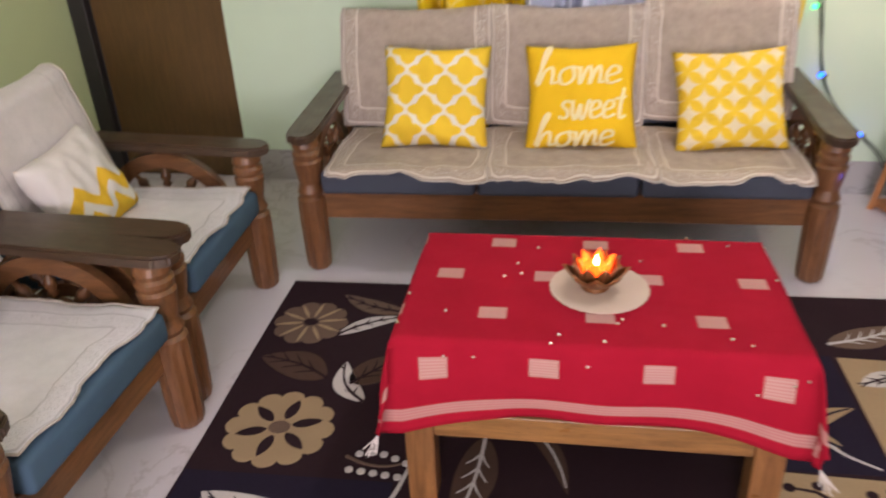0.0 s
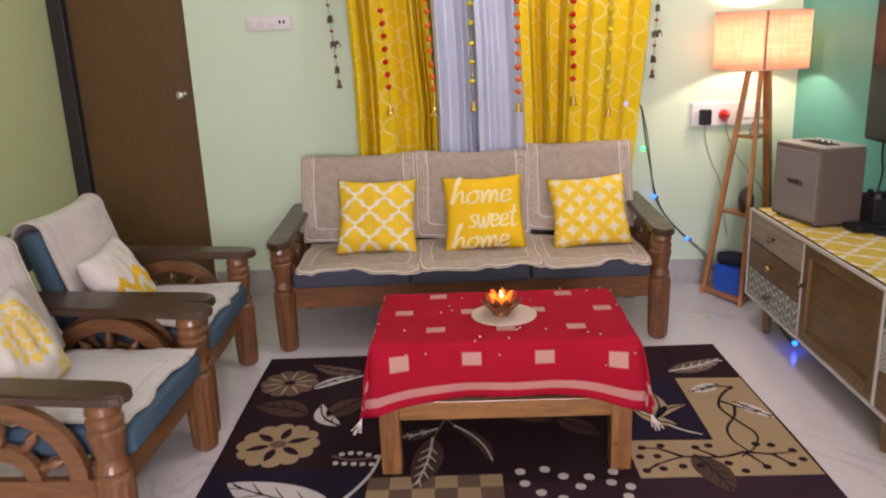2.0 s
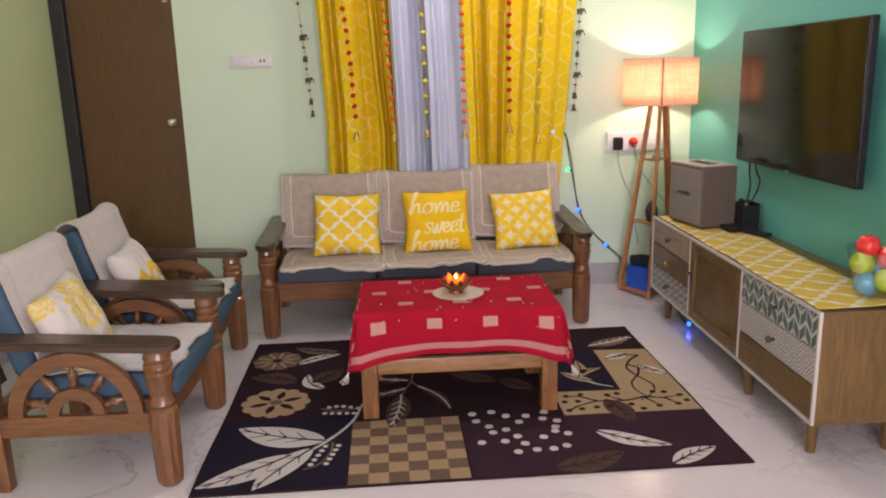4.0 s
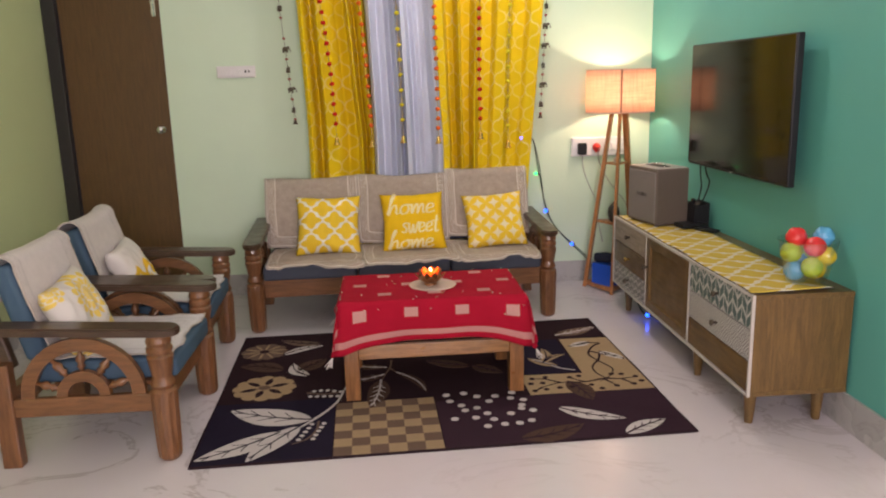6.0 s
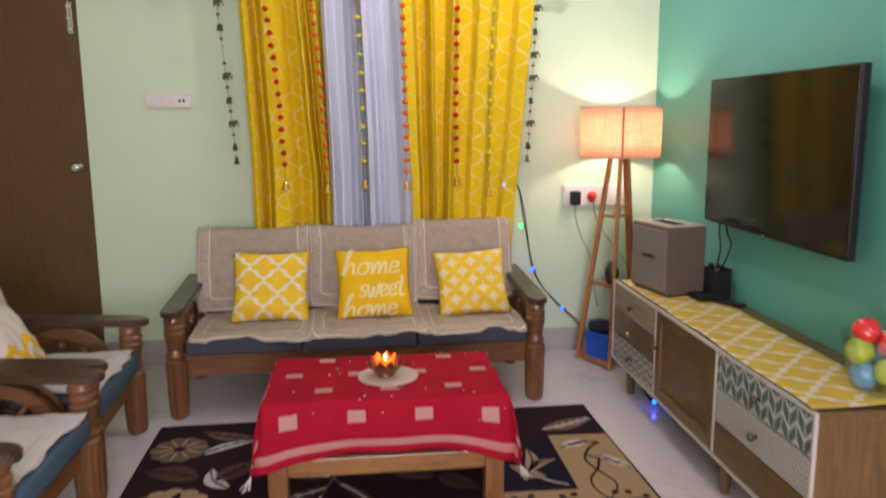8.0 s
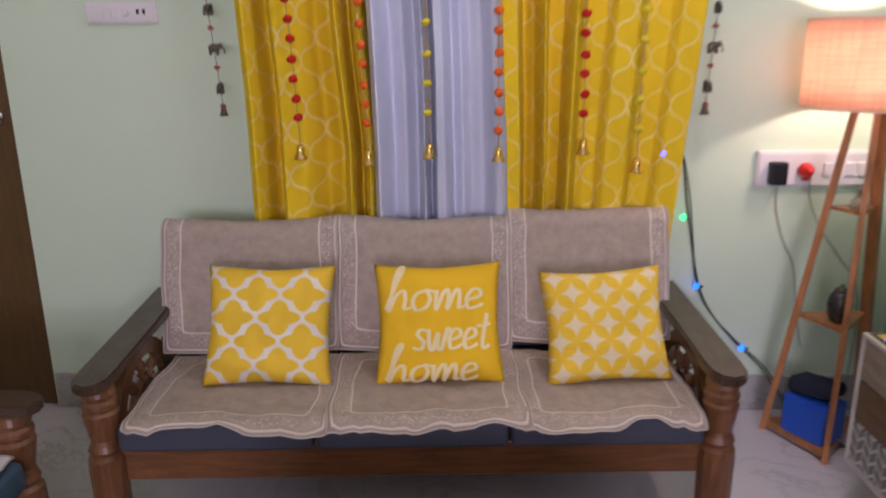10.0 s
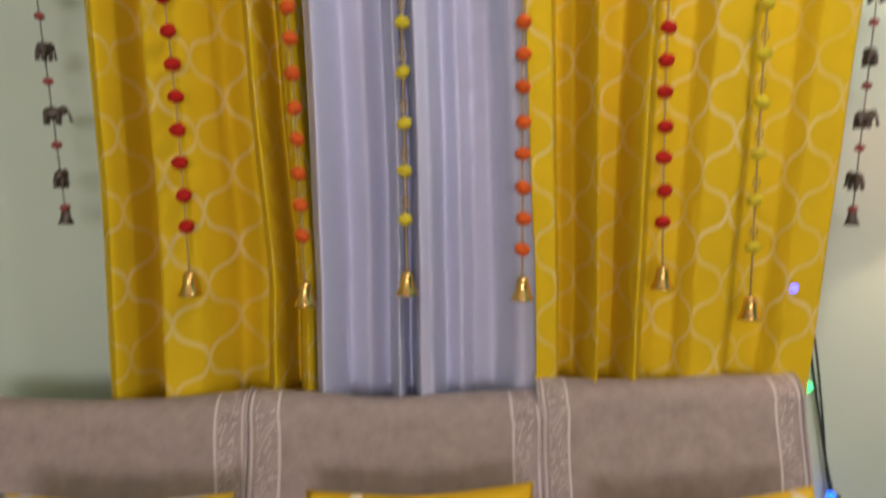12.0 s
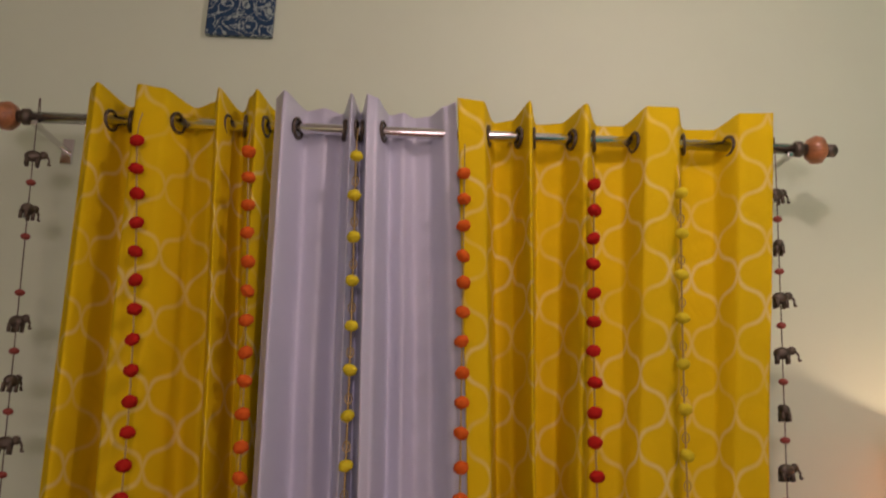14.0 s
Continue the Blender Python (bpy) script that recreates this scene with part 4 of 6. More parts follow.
# door in the middle: stiles, rails and a sunk panel
ya, yb = D1 + 0.010, D2 - 0.010
dm, dh = (ya + yb) / 2, zs[3] - zs[0]
leaf = part("cabinet_door", boxed((FRONT + 0.008, dm, (Z0 + Z1) / 2), (0.008, yb - ya - 0.09, dh - 0.09), 0.001), CABWOOD_Y, unit, "brown wooden door with a sunk panel")
for y in (ya + 0.024, yb - 0.024):
    part("stile", boxed((FRONT, y, (Z0 + Z1) / 2), (0.02, 0.048, dh - 0.004), 0.003), CABWOOD, leaf)
for z in (zs[0] + 0.026, zs[3] - 0.026):
    part("rail", boxed((FRONT, dm, z), (0.019, yb - ya - 0.098, 0.048), 0.003), CABWOOD_Y, leaf)
part("knob", lathe([(0.007, 0), (0.006, 0.012), (0.013, 0.018), (0.015, 0.025), (0.010, 0.032)], 12, m=along((FRONT - 0.01, yb - 0.024, 0.42), (FRONT - 1, yb - 0.024, 0.42))), BRONZE, leaf, smooth=True)
for y in (Y0 + 0.11, D1, Y1 - 0.14):
    for x in (X0 + 0.065, X1 - 0.06):
        part("leg", lathe([(0.017, 0), (0.018, 0.01), (0.030, Z0 - 0.004), (0.030, Z0)], 16, m=Matrix.Translation((x, y, 0))), CABWOOD, unit)

# runner on the cabinet
RUN = printed("yellow_runner_print", (0.60, 0.43, 0.07), (0.66, 0.62, 0.52), 0.185, 0.185, which="UV", lobed=True)


def runner_at(u, v):
    x = 1.318 + 0.335 * u + 0.010 * wob(v * 6, u, 1.0, 3) + 0.02 * (v - 0.5)
    y = 0.855 + 1.875 * v + 0.012 * wob(u * 4, v, 1.0, 6)
    lift = 0.006 * max(0, wob(x * 2, y, 5, 2)) + 0.010 * max(0, 1 - v / 0.03) * u
    return (x, y, Z1 + 0.0035 + lift)


runner = tagged(part("table_runner", sheet(runner_at, 14, 70, 0.003, lambda u, v: (u * 0.335, v * 1.875)), RUN, smooth=True), "mustard and white trellis runner lying on the cabinet", "runner")

part("backing", sheet(lambda u, v: tuple(Vector(runner_at(u, v)) + Vector(((u - 0.5) * 0.010, (v - 0.5) * 0.016, -0.0015))), 14, 70, 0.0015), NAVY, runner, "dark backing cloth", smooth=True)

# bowl of wrapped balls
GL = Nodes("clear_plastic")
clear, gloss, blend = (GL.t.nodes.new(k) for k in ("ShaderNodeBsdfTransparent", "ShaderNodeBsdfGlossy", "ShaderNodeMixShader"))
clear.inputs[0].default_value, gloss.inputs[1].default_value = (0.95, 0.97, 0.97, 1), 0.05
rim = GL.t.nodes.new("ShaderNodeLayerWeight")
rim.inputs[0].default_value = 0.22
GL.put(blend.inputs[0], GL.math("ADD", GL.math("MULTIPLY", rim.outputs[1], 0.55), 0.03))
GL.t.links.new(clear.outputs[0], blend.inputs[1]), GL.t.links.new(gloss.outputs[0], blend.inputs[2])
GL.t.links.new(blend.outputs[0], GL.t.nodes["Material Output"].inputs[0])
GL = GL.m
bowl = thing("bowl", pose(1.605, 0.985, Z1 + 0.006, rz=20), "clear plastic bowl full of coloured balls on the cabinet", "bowl")
bm = bmesh.new()
rows = []
for r, z in ((0.076, 0.0), (0.080, 0.004), (0.106, 0.10), (0.121, 0.180), (0.125, 0.184), (0.121, 0.185), (0.117, 0.180), (0.102, 0.10), (0.076, 0.010), (0.070, 0.008)):
    rows.append([bm.verts.new((r * math.cos(a), r * math.sin(a), z)) for a in (2 * math.pi * i / 12 for i in range(12))])
for a, b in zip(rows, rows[1:]):
    for i in range(12):
        bm.faces.new((a[i], a[(i + 1) % 12], b[(i + 1) % 12], b[i]))
bm.faces.new(list(reversed(rows[0]))), bm.faces.new(rows[-1])
ob = part("bowl_wall", bm, GL, bowl)
ob.visible_shadow = False


def foil(name, c):
    g = Nodes(name)
    g.bump(g.noise(55, 3), 0.5, 0.004)
    return g.done(g.mix(g.noise(40, 3), tone(c, 0.75), tone(c, 1.2)), 0.25, coat=0.4)


FR, FB, FG, FY = foil("red_wrapper", (0.70, 0.03, 0.03)), foil("blue_wrapper", (0.10, 0.38, 0.62)), foil("lime_wrapper", (0.42, 0.55, 0.04)), foil("yellow_wrapper", (0.80, 0.58, 0.02))


def segmented_ball(r):
    bm = bmesh.new()
    bmesh.ops.create_uvsphere(bm, u_segments=24, v_segments=12, radius=r)
    for v in bm.verts:
        a = math.atan2(v.co.y, v.co.x)
        v.co *= 1 - 0.09 * abs(math.cos(3 * a)) ** 10 + 0.02 * noise.noise(v.co * 50)
    return bm


# across, deeper, up: how the balls lie in the bowl, seen from the room
HEAP = ((-0.044, -0.015, 0.048, FB, "blue"), (0.036, 0.040, 0.048, FY, "yellow"), (0.022, -0.046, 0.072, FG, "lime green"), (-0.030, 0.050, 0.085, FB, "blue"), (-0.062, -0.020, 0.126, FG, "lime green"),
        (0.068, -0.012, 0.118, FY, "yellow"), (0.010, 0.040, 0.140, FG, "lime green"), (-0.046, -0.006, 0.190, FR, "red"), (0.028, -0.034, 0.158, FR, "red"), (0.058, 0.044, 0.190, FB, "blue"))
for k, (a, d, z, mt, lb) in enumerate(HEAP):
    tagged(part("wrapped_ball", segmented_ball(0.0445), mt, m=pose(1.605 + 0.862 * a + 0.506 * d, 0.985 - 0.506 * a + 0.862 * d, Z1 + 0.008 + z, 40 * k, 30 * k, 25 * k), smooth=True), f"shiny {lb} wrapped ball in the clear bowl", "ball", "balls in the bowl")

# loudspeaker
SPK_M = pose(1.482, 2.465, Z1 + 0.009, rz=12.5) @ Matrix.Scale(1.09, 4)
spk = thing("loudspeaker", SPK_M, "grey box loudspeaker with cloth grille on the runner", "speaker")
VINYL = cloth("taupe_vinyl", (0.13, 0.102, 0.083), 500, 0.6, 0.06)
GRILLE = cloth("grey_grille_cloth", (0.215, 0.195, 0.18), 1500, 0.85, 0.05)
part("cabinet_body", boxed((0, 0, 0.1575), (0.20, 0.296, 0.307), 0.008), VINYL, spk)
part("grille", boxed((-0.1005, 0, 0.155), (0.008, 0.276, 0.278), 0.004), GRILLE, spk, "grey woven grille")
part("badge", boxed((-0.106, -0.005, 0.165), (0.004, 0.095, 0.018), 0.001), plain("grey_badge", (0.10, 0.09, 0.085), 0.3, 0.5), spk, "small plain badge plate")
part("top_panel", boxed((0, 0, 0.3125), (0.186, 0.282, 0.004), 0.001), plain("pale_top", (0.42, 0.38, 0.35), 0.4), spk, "pale top panel")
cp = part("control_plate", boxed((-0.005, 0.0, 0.316), (0.055, 0.17, 0.004), 0.001), BLACK, spk, "black control strip")
for k in range(4):
    part("dial", lathe([(0.011, 0), (0.011, 0.009), (0.009, 0.011)], 14, m=Matrix.Translation((-0.005, -0.06 + k * 0.035, 0.318))), CHROME, cp, smooth=True)
for sx in (-1, 1):
    for sy in (-1, 1):
        part("foot", lathe([(0.012, -0.003), (0.012, 0.006)], 10, m=Matrix.Translation((sx * 0.075, sy * 0.12, 0))), BLACK, spk)
# set-top box, pen holder, cables
bm = boxed((0, 0, 0.013), (0.15, 0.11, 0.026), 0.006)
tagged(part("set_top_box", bm, BLACK, m=pose(1.60, 2.235, Z1 + 0.010, rz=8)), "flat black set-top box on the runner", "device")
bm = boxed((0, 0, 0.008), (0.045, 0.15, 0.016), 0.005)
tagged(part("remote_control", bm, BLACK, m=pose(1.645, 2.10, Z1 + 0.010, rz=30)), "black remote control lying on the runner", "remote")
holder = thing("organiser", pose(1.668, 2.305, Z1 + 0.002), "black desk organiser holding cables and adapters", "organiser")
bm = bmesh.new()
for c, s in (((0, 0, 0.003), (0.09, 0.15, 0.006)), ((-0.043, 0, 0.07), (0.005, 0.15, 0.135)), ((0.043, 0, 0.075), (0.005, 0.15, 0.145)), ((0, -0.073, 0.07), (0.082, 0.005, 0.135)), ((0, 0.073, 0.07), (0.082, 0.005, 0.135))):
    box(bm, c, s, 0.001)
part("tray", bm, BLACK, holder)
for k in range(5):
    part("adapter", boxed((0, 0, 0), (0.022, 0.02, 0.10), 0.004, pose(-0.02 + 0.012 * (k % 3), -0.05 + 0.026 * k, 0.10 + 0.012 * (k % 2), 6 * (k - 2), 5)), BLACK if k % 2 else BRONZE, holder)
for k, (a, b, c) in enumerate((((1.70, 2.36, 0.99), (1.715, 2.37, 0.83), (1.675, 2.33, 0.72)), ((1.70, 2.30, 0.985), (1.72, 2.27, 0.86), (1.68, 2.29, 0.73)))):
    tagged(part("cable", wire((a, ((a[0] + b[0]) / 2, (a[1] + b[1]) / 2 + 0.01, (a[2] + b[2]) / 2), b, c), 0.0045), BLACK, smooth=True), "black cable hanging below the television", "cable", "television cables")

# television
tv = thing("television", pose(0, 0, 0), "large flat black television on the teal wall, switched off", "television")
ty0, ty1, tz0, tz1, tx = 1.265, 2.425, 0.975, 1.660, 1.648
part("housing", boxed((tx + 0.018, (ty0 + ty1) / 2, (tz0 + tz1) / 2), (0.034, ty1 - ty0, tz1 - tz0), 0.005), BLACK, tv)
part("rear_bulge", boxed((tx + 0.048, (ty0 + ty1) / 2, tz0 + 0.24), (0.028, 0.75, 0.36), 0.010), BLACK, tv)
part("screen", boxed((tx - 0.0005, (ty0 + ty1) / 2, (tz0 + tz1) / 2 + 0.004), (0.004, ty1 - ty0 - 0.012, tz1 - tz0 - 0.022), 0.001), SCREEN, tv, "glossy black screen")
part("sensor_light", boxed((tx - 0.001, (ty0 + ty1) / 2, tz0 + 0.006), (0.004, 0.02, 0.004)), WHITEPLASTIC, tv)
part("wall_bracket", boxed((tx + 0.078, (ty0 + ty1) / 2, tz0 + 0.30), (0.036, 0.42, 0.24), 0.004), BLACK, tv)


# ---- floor lamp with shelves ----
fl = thing("floor_lamp", pose(0, 0, 0), "wooden tripod floor lamp with shelves and a lit linen drum shade", "lamp")
CORNERS = [Vector((1.245, 3.255, 0)), Vector((1.368, 2.995, 0)), Vector((1.612, 3.265, 0))]
TOPC = Vector((LAMP_AT.x, LAMP_AT.y, 1.27))


def tri_at(z, grow=1.0):
    """The three corners of the tripod at a height."""
    out = []
    for c in CORNERS:
        top = TOPC + (c - Vector((1.408, 3.172, 0))).normalized() * 0.05
        p = c.lerp(Vector((top.x, top.y, 0)), z / 1.27)
        out.append(Vector((p.x, p.y, z)))
    mid = sum(out, Vector()) / 3
    return [mid + (p - mid) * grow for p in out]


for a, b in zip(tri_at(0.0), tri_at(1.27)):
    m = along(a, b)
    ang = math.atan2((a - b).y, (a - b).x)
    bm = bmesh.new()
    rows = []
    for p in (a, b):
        d = Vector((math.cos(ang), math.sin(ang), 0))
        s = Vector((-d.y, d.x, 0))
        w = 0.010 if a.y < 3.1 else 0.019
        rows.append([bm.verts.new(p + d * i * 0.012 + s * j * w) for i, j in ((-1, -1), (1, -1), (1, 1), (-1, 1))])
    for k in range(4):
        bm.faces.new((rows[0][k], rows[0][(k + 1) % 4], rows[1][(k + 1) % 4], rows[1][k]))
    bm.faces.new(list(reversed(rows[0]))), bm.faces.new(rows[1])
    bmesh.ops.recalc_face_normals(bm, faces=bm.faces)
    part("leg", bm, LAMPWOOD, fl, "reddish wooden leg")
for z, th in ((0.030, 0.03), (0.492, 0.014), (0.905, 0.012)):
    t3 = tri_at(z, 1.04)
    part("shelf", flat_shape([(p.x, p.y) for p in t3], z - th / 2, z + th / 2), LAMPWOOD, fl, "triangular wooden shelf")
part("collar", lathe([(0.055, 1.255), (0.055, 1.275)], 18, m=Matrix.Translation((TOPC.x, TOPC.y, 0))), LAMPWOOD, fl)
part("stem", rod((TOPC.x, TOPC.y, 1.27), (TOPC.x, TOPC.y, 1.35), 0.012), BRASS, fl)


def linen():
    g = Nodes("pink_linen_shade")
    a = g.noise(120, 3, (1, 1, 0.06))
    b = g.noise(120, 3, (0.05, 0.05, 1))
    w = g.math("MULTIPLY", g.math("ADD", a, b), 0.5)
    col = g.ramp(w, [(0.32, (0.64, 0.41, 0.31)), (0.66, (0.84, 0.61, 0.48))])
    tr = g.t.nodes.new("ShaderNodeBsdfTranslucent")
    mixer = g.t.nodes.new("ShaderNodeMixShader")
    g.done(col, 0.9, sheen=0.2, spec=0.15)
    g.bump(w, 0.4, 0.001)
    g.put(tr.inputs[0], col)
    mixer.inputs[0].default_value = 0.72
    g.t.links.new(g.bsdf.outputs[0], mixer.inputs[1])
    g.t.links.new(tr.outputs[0], mixer.inputs[2])
    g.t.links.new(mixer.outputs[0], g.t.nodes["Material Output"].inputs[0])
    return g.m


SHADE_R, SH0, SH1 = 0.230, 1.258, 1.540
LINEN = linen()
bm = sheet(lambda u, v: (LAMP_AT.x + SHADE_R * math.cos(2 * math.pi * u), LAMP_AT.y + SHADE_R * math.sin(2 * math.pi * u), SH0 + (SH1 - SH0) * v), 64, 4, 0.0015)
bmesh.ops.remove_doubles(bm, verts=bm.verts, dist=0.0002)
shade = part("shade", bm, LINEN, fl, "lit pinkish linen drum shade", smooth=True)
RIM = cloth("rim_tape", (0.70, 0.52, 0.42), 400)
for z in (SH0, SH1):
    pts = [(LAMP_AT.x + (SHADE_R + 0.0005) * math.cos(a), LAMP_AT.y + (SHADE_R + 0.0005) * math.sin(a), z) for a in (2 * math.pi * i / 48 for i in range(49))]
    part("rim", wire(pts, 0.0035, smoothing=1), RIM, shade)
a = radians(255)
part("seam", boxed((0, 0, (SH0 + SH1) / 2), (0.012, 0.003, SH1 - SH0 - 0.004), 0.0005, pose(LAMP_AT.x + (SHADE_R + 0.001) * math.cos(a), LAMP_AT.y + (SHADE_R + 0.001) * math.sin(a), 0, rz=255 - 270)), cloth("seam_tape", (0.36, 0.20, 0.14)), shade, "dark seam strip")
for k in range(3):
    a = radians(120 * k + 20)
    part("spider", rod((TOPC.x, TOPC.y, 1.335), (LAMP_AT.x + (SHADE_R - 0.002) * math.cos(a), LAMP_AT.y + (SHADE_R - 0.002) * math.sin(a), 1.335), 0.002, seg=6), CHROME, shade)
ob = part("bulb", ball((TOPC.x, TOPC.y, 1.395), 0.03, u=16, v=10), glow("warm_bulb", (1.0, 0.75, 0.45), 25), fl, "glowing warm bulb", smooth=True)
ob.visible_shadow = False
# things on the lamp's shelves
bm = boxed((0, 0, 0.075), (0.17, 0.13, 0.15), 0.004)
tagged(part("blue_box", bm, BLUEPLASTIC, m=pose(1.372, 3.13, 0.046, rz=-58)), "bright blue cardboard box on the lamp's lowest shelf", "box")
bag = boxed((0, 0, 0.028), (0.17, 0.12, 0.055), 0.02, seg=3)
for v in bag.verts:
    v.co.z += 0.018 * noise.noise(v.co * 12) + 0.03 * (v.co.x > 0) * 0.5
tagged(part("pouch", bag, NAVY, m=pose(1.378, 3.14, 0.200, rz=-52), smooth=True), "soft black pouch lying on the blue box", "bag")
# a plain jar shape stands for a dark head-shaped bust
jar = thing("jar", pose(1.405, 3.115, 0.499), "small dark round bust, shaped as a plain jar, on the lamp shelf", "jar")
part("bust_shape_body", lathe([(0.022, 0), (0.030, 0.01), (0.040, 0.04), (0.042, 0.07), (0.036, 0.10), (0.022, 0.118)], 20), plain("dark_ceramic", (0.035, 0.03, 0.025), 0.3), jar, smooth=True)
part("bust_shape_cap", lathe([(0.024, 0.116), (0.024, 0.124), (0.008, 0.130), (0.009, 0.138), (0.004, 0.142)], 16), BRONZE, jar, smooth=True)
vase = thing("candlestick", pose(1.425, 3.12, 0.911), "small pale figurine-like candlestick on the lamp's top shelf", "candlestick")
part("stick", lathe([(0.024, 0), (0.026, 0.03), (0.016, 0.036), (0.010, 0.05), (0.016, 0.06), (0.010, 0.075)], 14), plain("pale_stone", (0.45, 0.40, 0.33), 0.5), vase, smooth=True)


# ---- sockets, switches and wires on the north wall ----
def plate(name, x0, x1, z0, z1, label):
    ob = thing(name, pose((x0 + x1) / 2, NORTH, (z0 + z1) / 2), label, "switchboard")
    w, h = x1 - x0, z1 - z0
    part("backplate", boxed((0, -0.009, 0), (w, 0.018, h), 0.004), WHITEPLASTIC, ob)
    part("front_plate", boxed((0, -0.020, 0), (w - 0.016, 0.006, h - 0.016), 0.002), WHITEPLASTIC, ob)
    return ob, w, h


sw, w, h = plate("switchboard", -1.308, -1.048, 1.553, 1.632, "white electrical switchboard on the mint wall")
for k in range(4):
    part("switch", boxed((-0.10 + k * 0.028, -0.025, -0.005), (0.022, 0.008, 0.034), 0.002), WHITEPLASTIC, sw)
part("regulator", lathe([(0.013, 0), (0.012, 0.010), (0.010, 0.012)], 16, m=along((0.020, -0.022, -0.003), (0.020, -1, -0.003))), WHITEPLASTIC, sw, smooth=True)
for x in (0.065, 0.088):
    part("socket_hole", boxed((x, -0.0245, 0.002), (0.010, 0.004, 0.018), 0.001), BLACK, sw, "dark socket opening")
so, w, h = plate("socket_board", 1.168, 1.590, 0.935, 1.072, "large white socket board with two plugs in it")
for k in range(4):
    part("switch", boxed((0.05 + k * 0.042, -0.026, 0.0), (0.030, 0.010, 0.05), 0.002), WHITEPLASTIC, so)
tagged(part("charger", boxed((0, -0.02, 0), (0.062, 0.045, 0.085), 0.007), BLACK, m=pose(1.240, NORTH - 0.024, 0.992)), "black charger plugged into the socket board", "charger")
bm = lathe([(0.030, 0), (0.030, 0.012), (0.020, 0.03), (0.010, 0.045), (0.006, 0.055)], 16, m=along((0, 0, 0), (0, -1, 0)))
box(bm, (0, -0.018, -0.02), (0.032, 0.03, 0.03), 0.006)
tagged(part("plug", bm, REDPLASTIC, m=pose(1.348, NORTH - 0.024, 1.0), smooth=True), "red plug in the socket board", "plug")
WHITEWIRE = plain("grey_flex", (0.30, 0.30, 0.28), 0.5)
tagged(part("charger_cable", wire(((1.24, 3.36, 0.95), (1.25, 3.375, 0.86), (1.29, 3.38, 0.74), (1.345, 3.38, 0.62), (1.37, 3.37, 0.45), (1.40, 3.36, 0.30)), 0.003), WHITEWIRE, smooth=True), "thin grey charger cable down the wall", "cable")
tagged(part("lamp_cable", wire(((1.348, 3.335, 0.985), (1.36, 3.35, 0.90), (1.42, 3.36, 0.78), (1.50, 3.35, 0.67), (1.58, 3.35, 0.55), (1.60, 3.35, 0.3), (1.58, 3.36, 0.02)), 0.003), WHITEWIRE, smooth=True), "thin flex from the red plug to the lamp", "cable")
FLEX = plain("dark_green_flex", (0.03, 0.05, 0.035), 0.5)
fairy = thing("fairy_lights", pose(0, 0, 0), "string of coloured fairy lights hanging beside the curtain", "lights")
route = ((0.872, 3.37, 1.075), (0.890, 3.375, 1.04), (0.915, 3.385, 0.90), (0.945, 3.385, 0.74), (0.985, 3.385, 0.56), (1.04, 3.375, 0.44), (1.14, 3.36, 0.32), (1.25, 3.33, 0.215), (1.30, 3.30, 0.13), (1.42, 3.30, 0.02), (1.50, 2.95, 0.012), (1.44, 2.6, 0.012), (1.42, 2.40, 0.018))
part("flex", wire(route, 0.0035), FLEX, fairy, smooth=True)
part("flex", wire([(x + 0.010 * math.sin(9 * z), y - 0.006, z + 0.006) for x, y, z in route], 0.003), FLEX, fairy, smooth=True)
LED = {"green": glow("green_led", (0.02, 1.0, 0.22), 2.5), "blue": glow("blue_led", (0.01, 0.10, 1.0), 5)}
# violet bulb set before the curtain, standing in for an LED glowing through it
LED["violet_stand_in"] = glow("violet_shine_through", (0.10, 0.10, 1.0), 5)
for k, (p, c) in enumerate((((0.758, 3.162, 1.10), "violet_stand_in"), ((0.903, 3.37, 0.825), "green"), ((0.975, 3.37, 0.548), "blue"), ((1.165, 3.345, 0.298), "blue"), ((1.42, 2.40, 0.03), "blue"))):
    part("led_bulb", ball(p, 0.0125 if c != "violet_stand_in" else 0.009, u=10, v=8), LED[c], fairy, f"glowing {c} bulb", smooth=True)
    if c != "violet_stand_in":
        part("socket", rod((p[0] + 0.008, p[1] + 0.004, p[2] - 0.002), (p[0] + 0.026, p[1] + 0.008, p[2] - 0.006), 0.006, seg=8), FLEX, fairy)

# small blue plaque above the curtain rod
TILE = Nodes("glazed_blue_tile")
nz = TILE.math("ABSOLUTE", TILE.math("SUBTRACT", TILE.noise(16, 2, warp=2.5), 0.5))
TILE.bump(nz, 0.5, 0.003)
TILE = TILE.done(TILE.mix(TILE.math("SUBTRACT", 1.0, TILE.step(nz, 0.03, 0.02)), (0.012, 0.05, 0.11), (0.30, 0.42, 0.40)), 0.25)
plq = tagged(part("wall_plaque", boxed((-0.440, NORTH - 0.009, 2.672), (0.186, 0.018, 0.20), 0.004), TILE), "glazed dark blue tile plaque with pale swirls", "plaque")


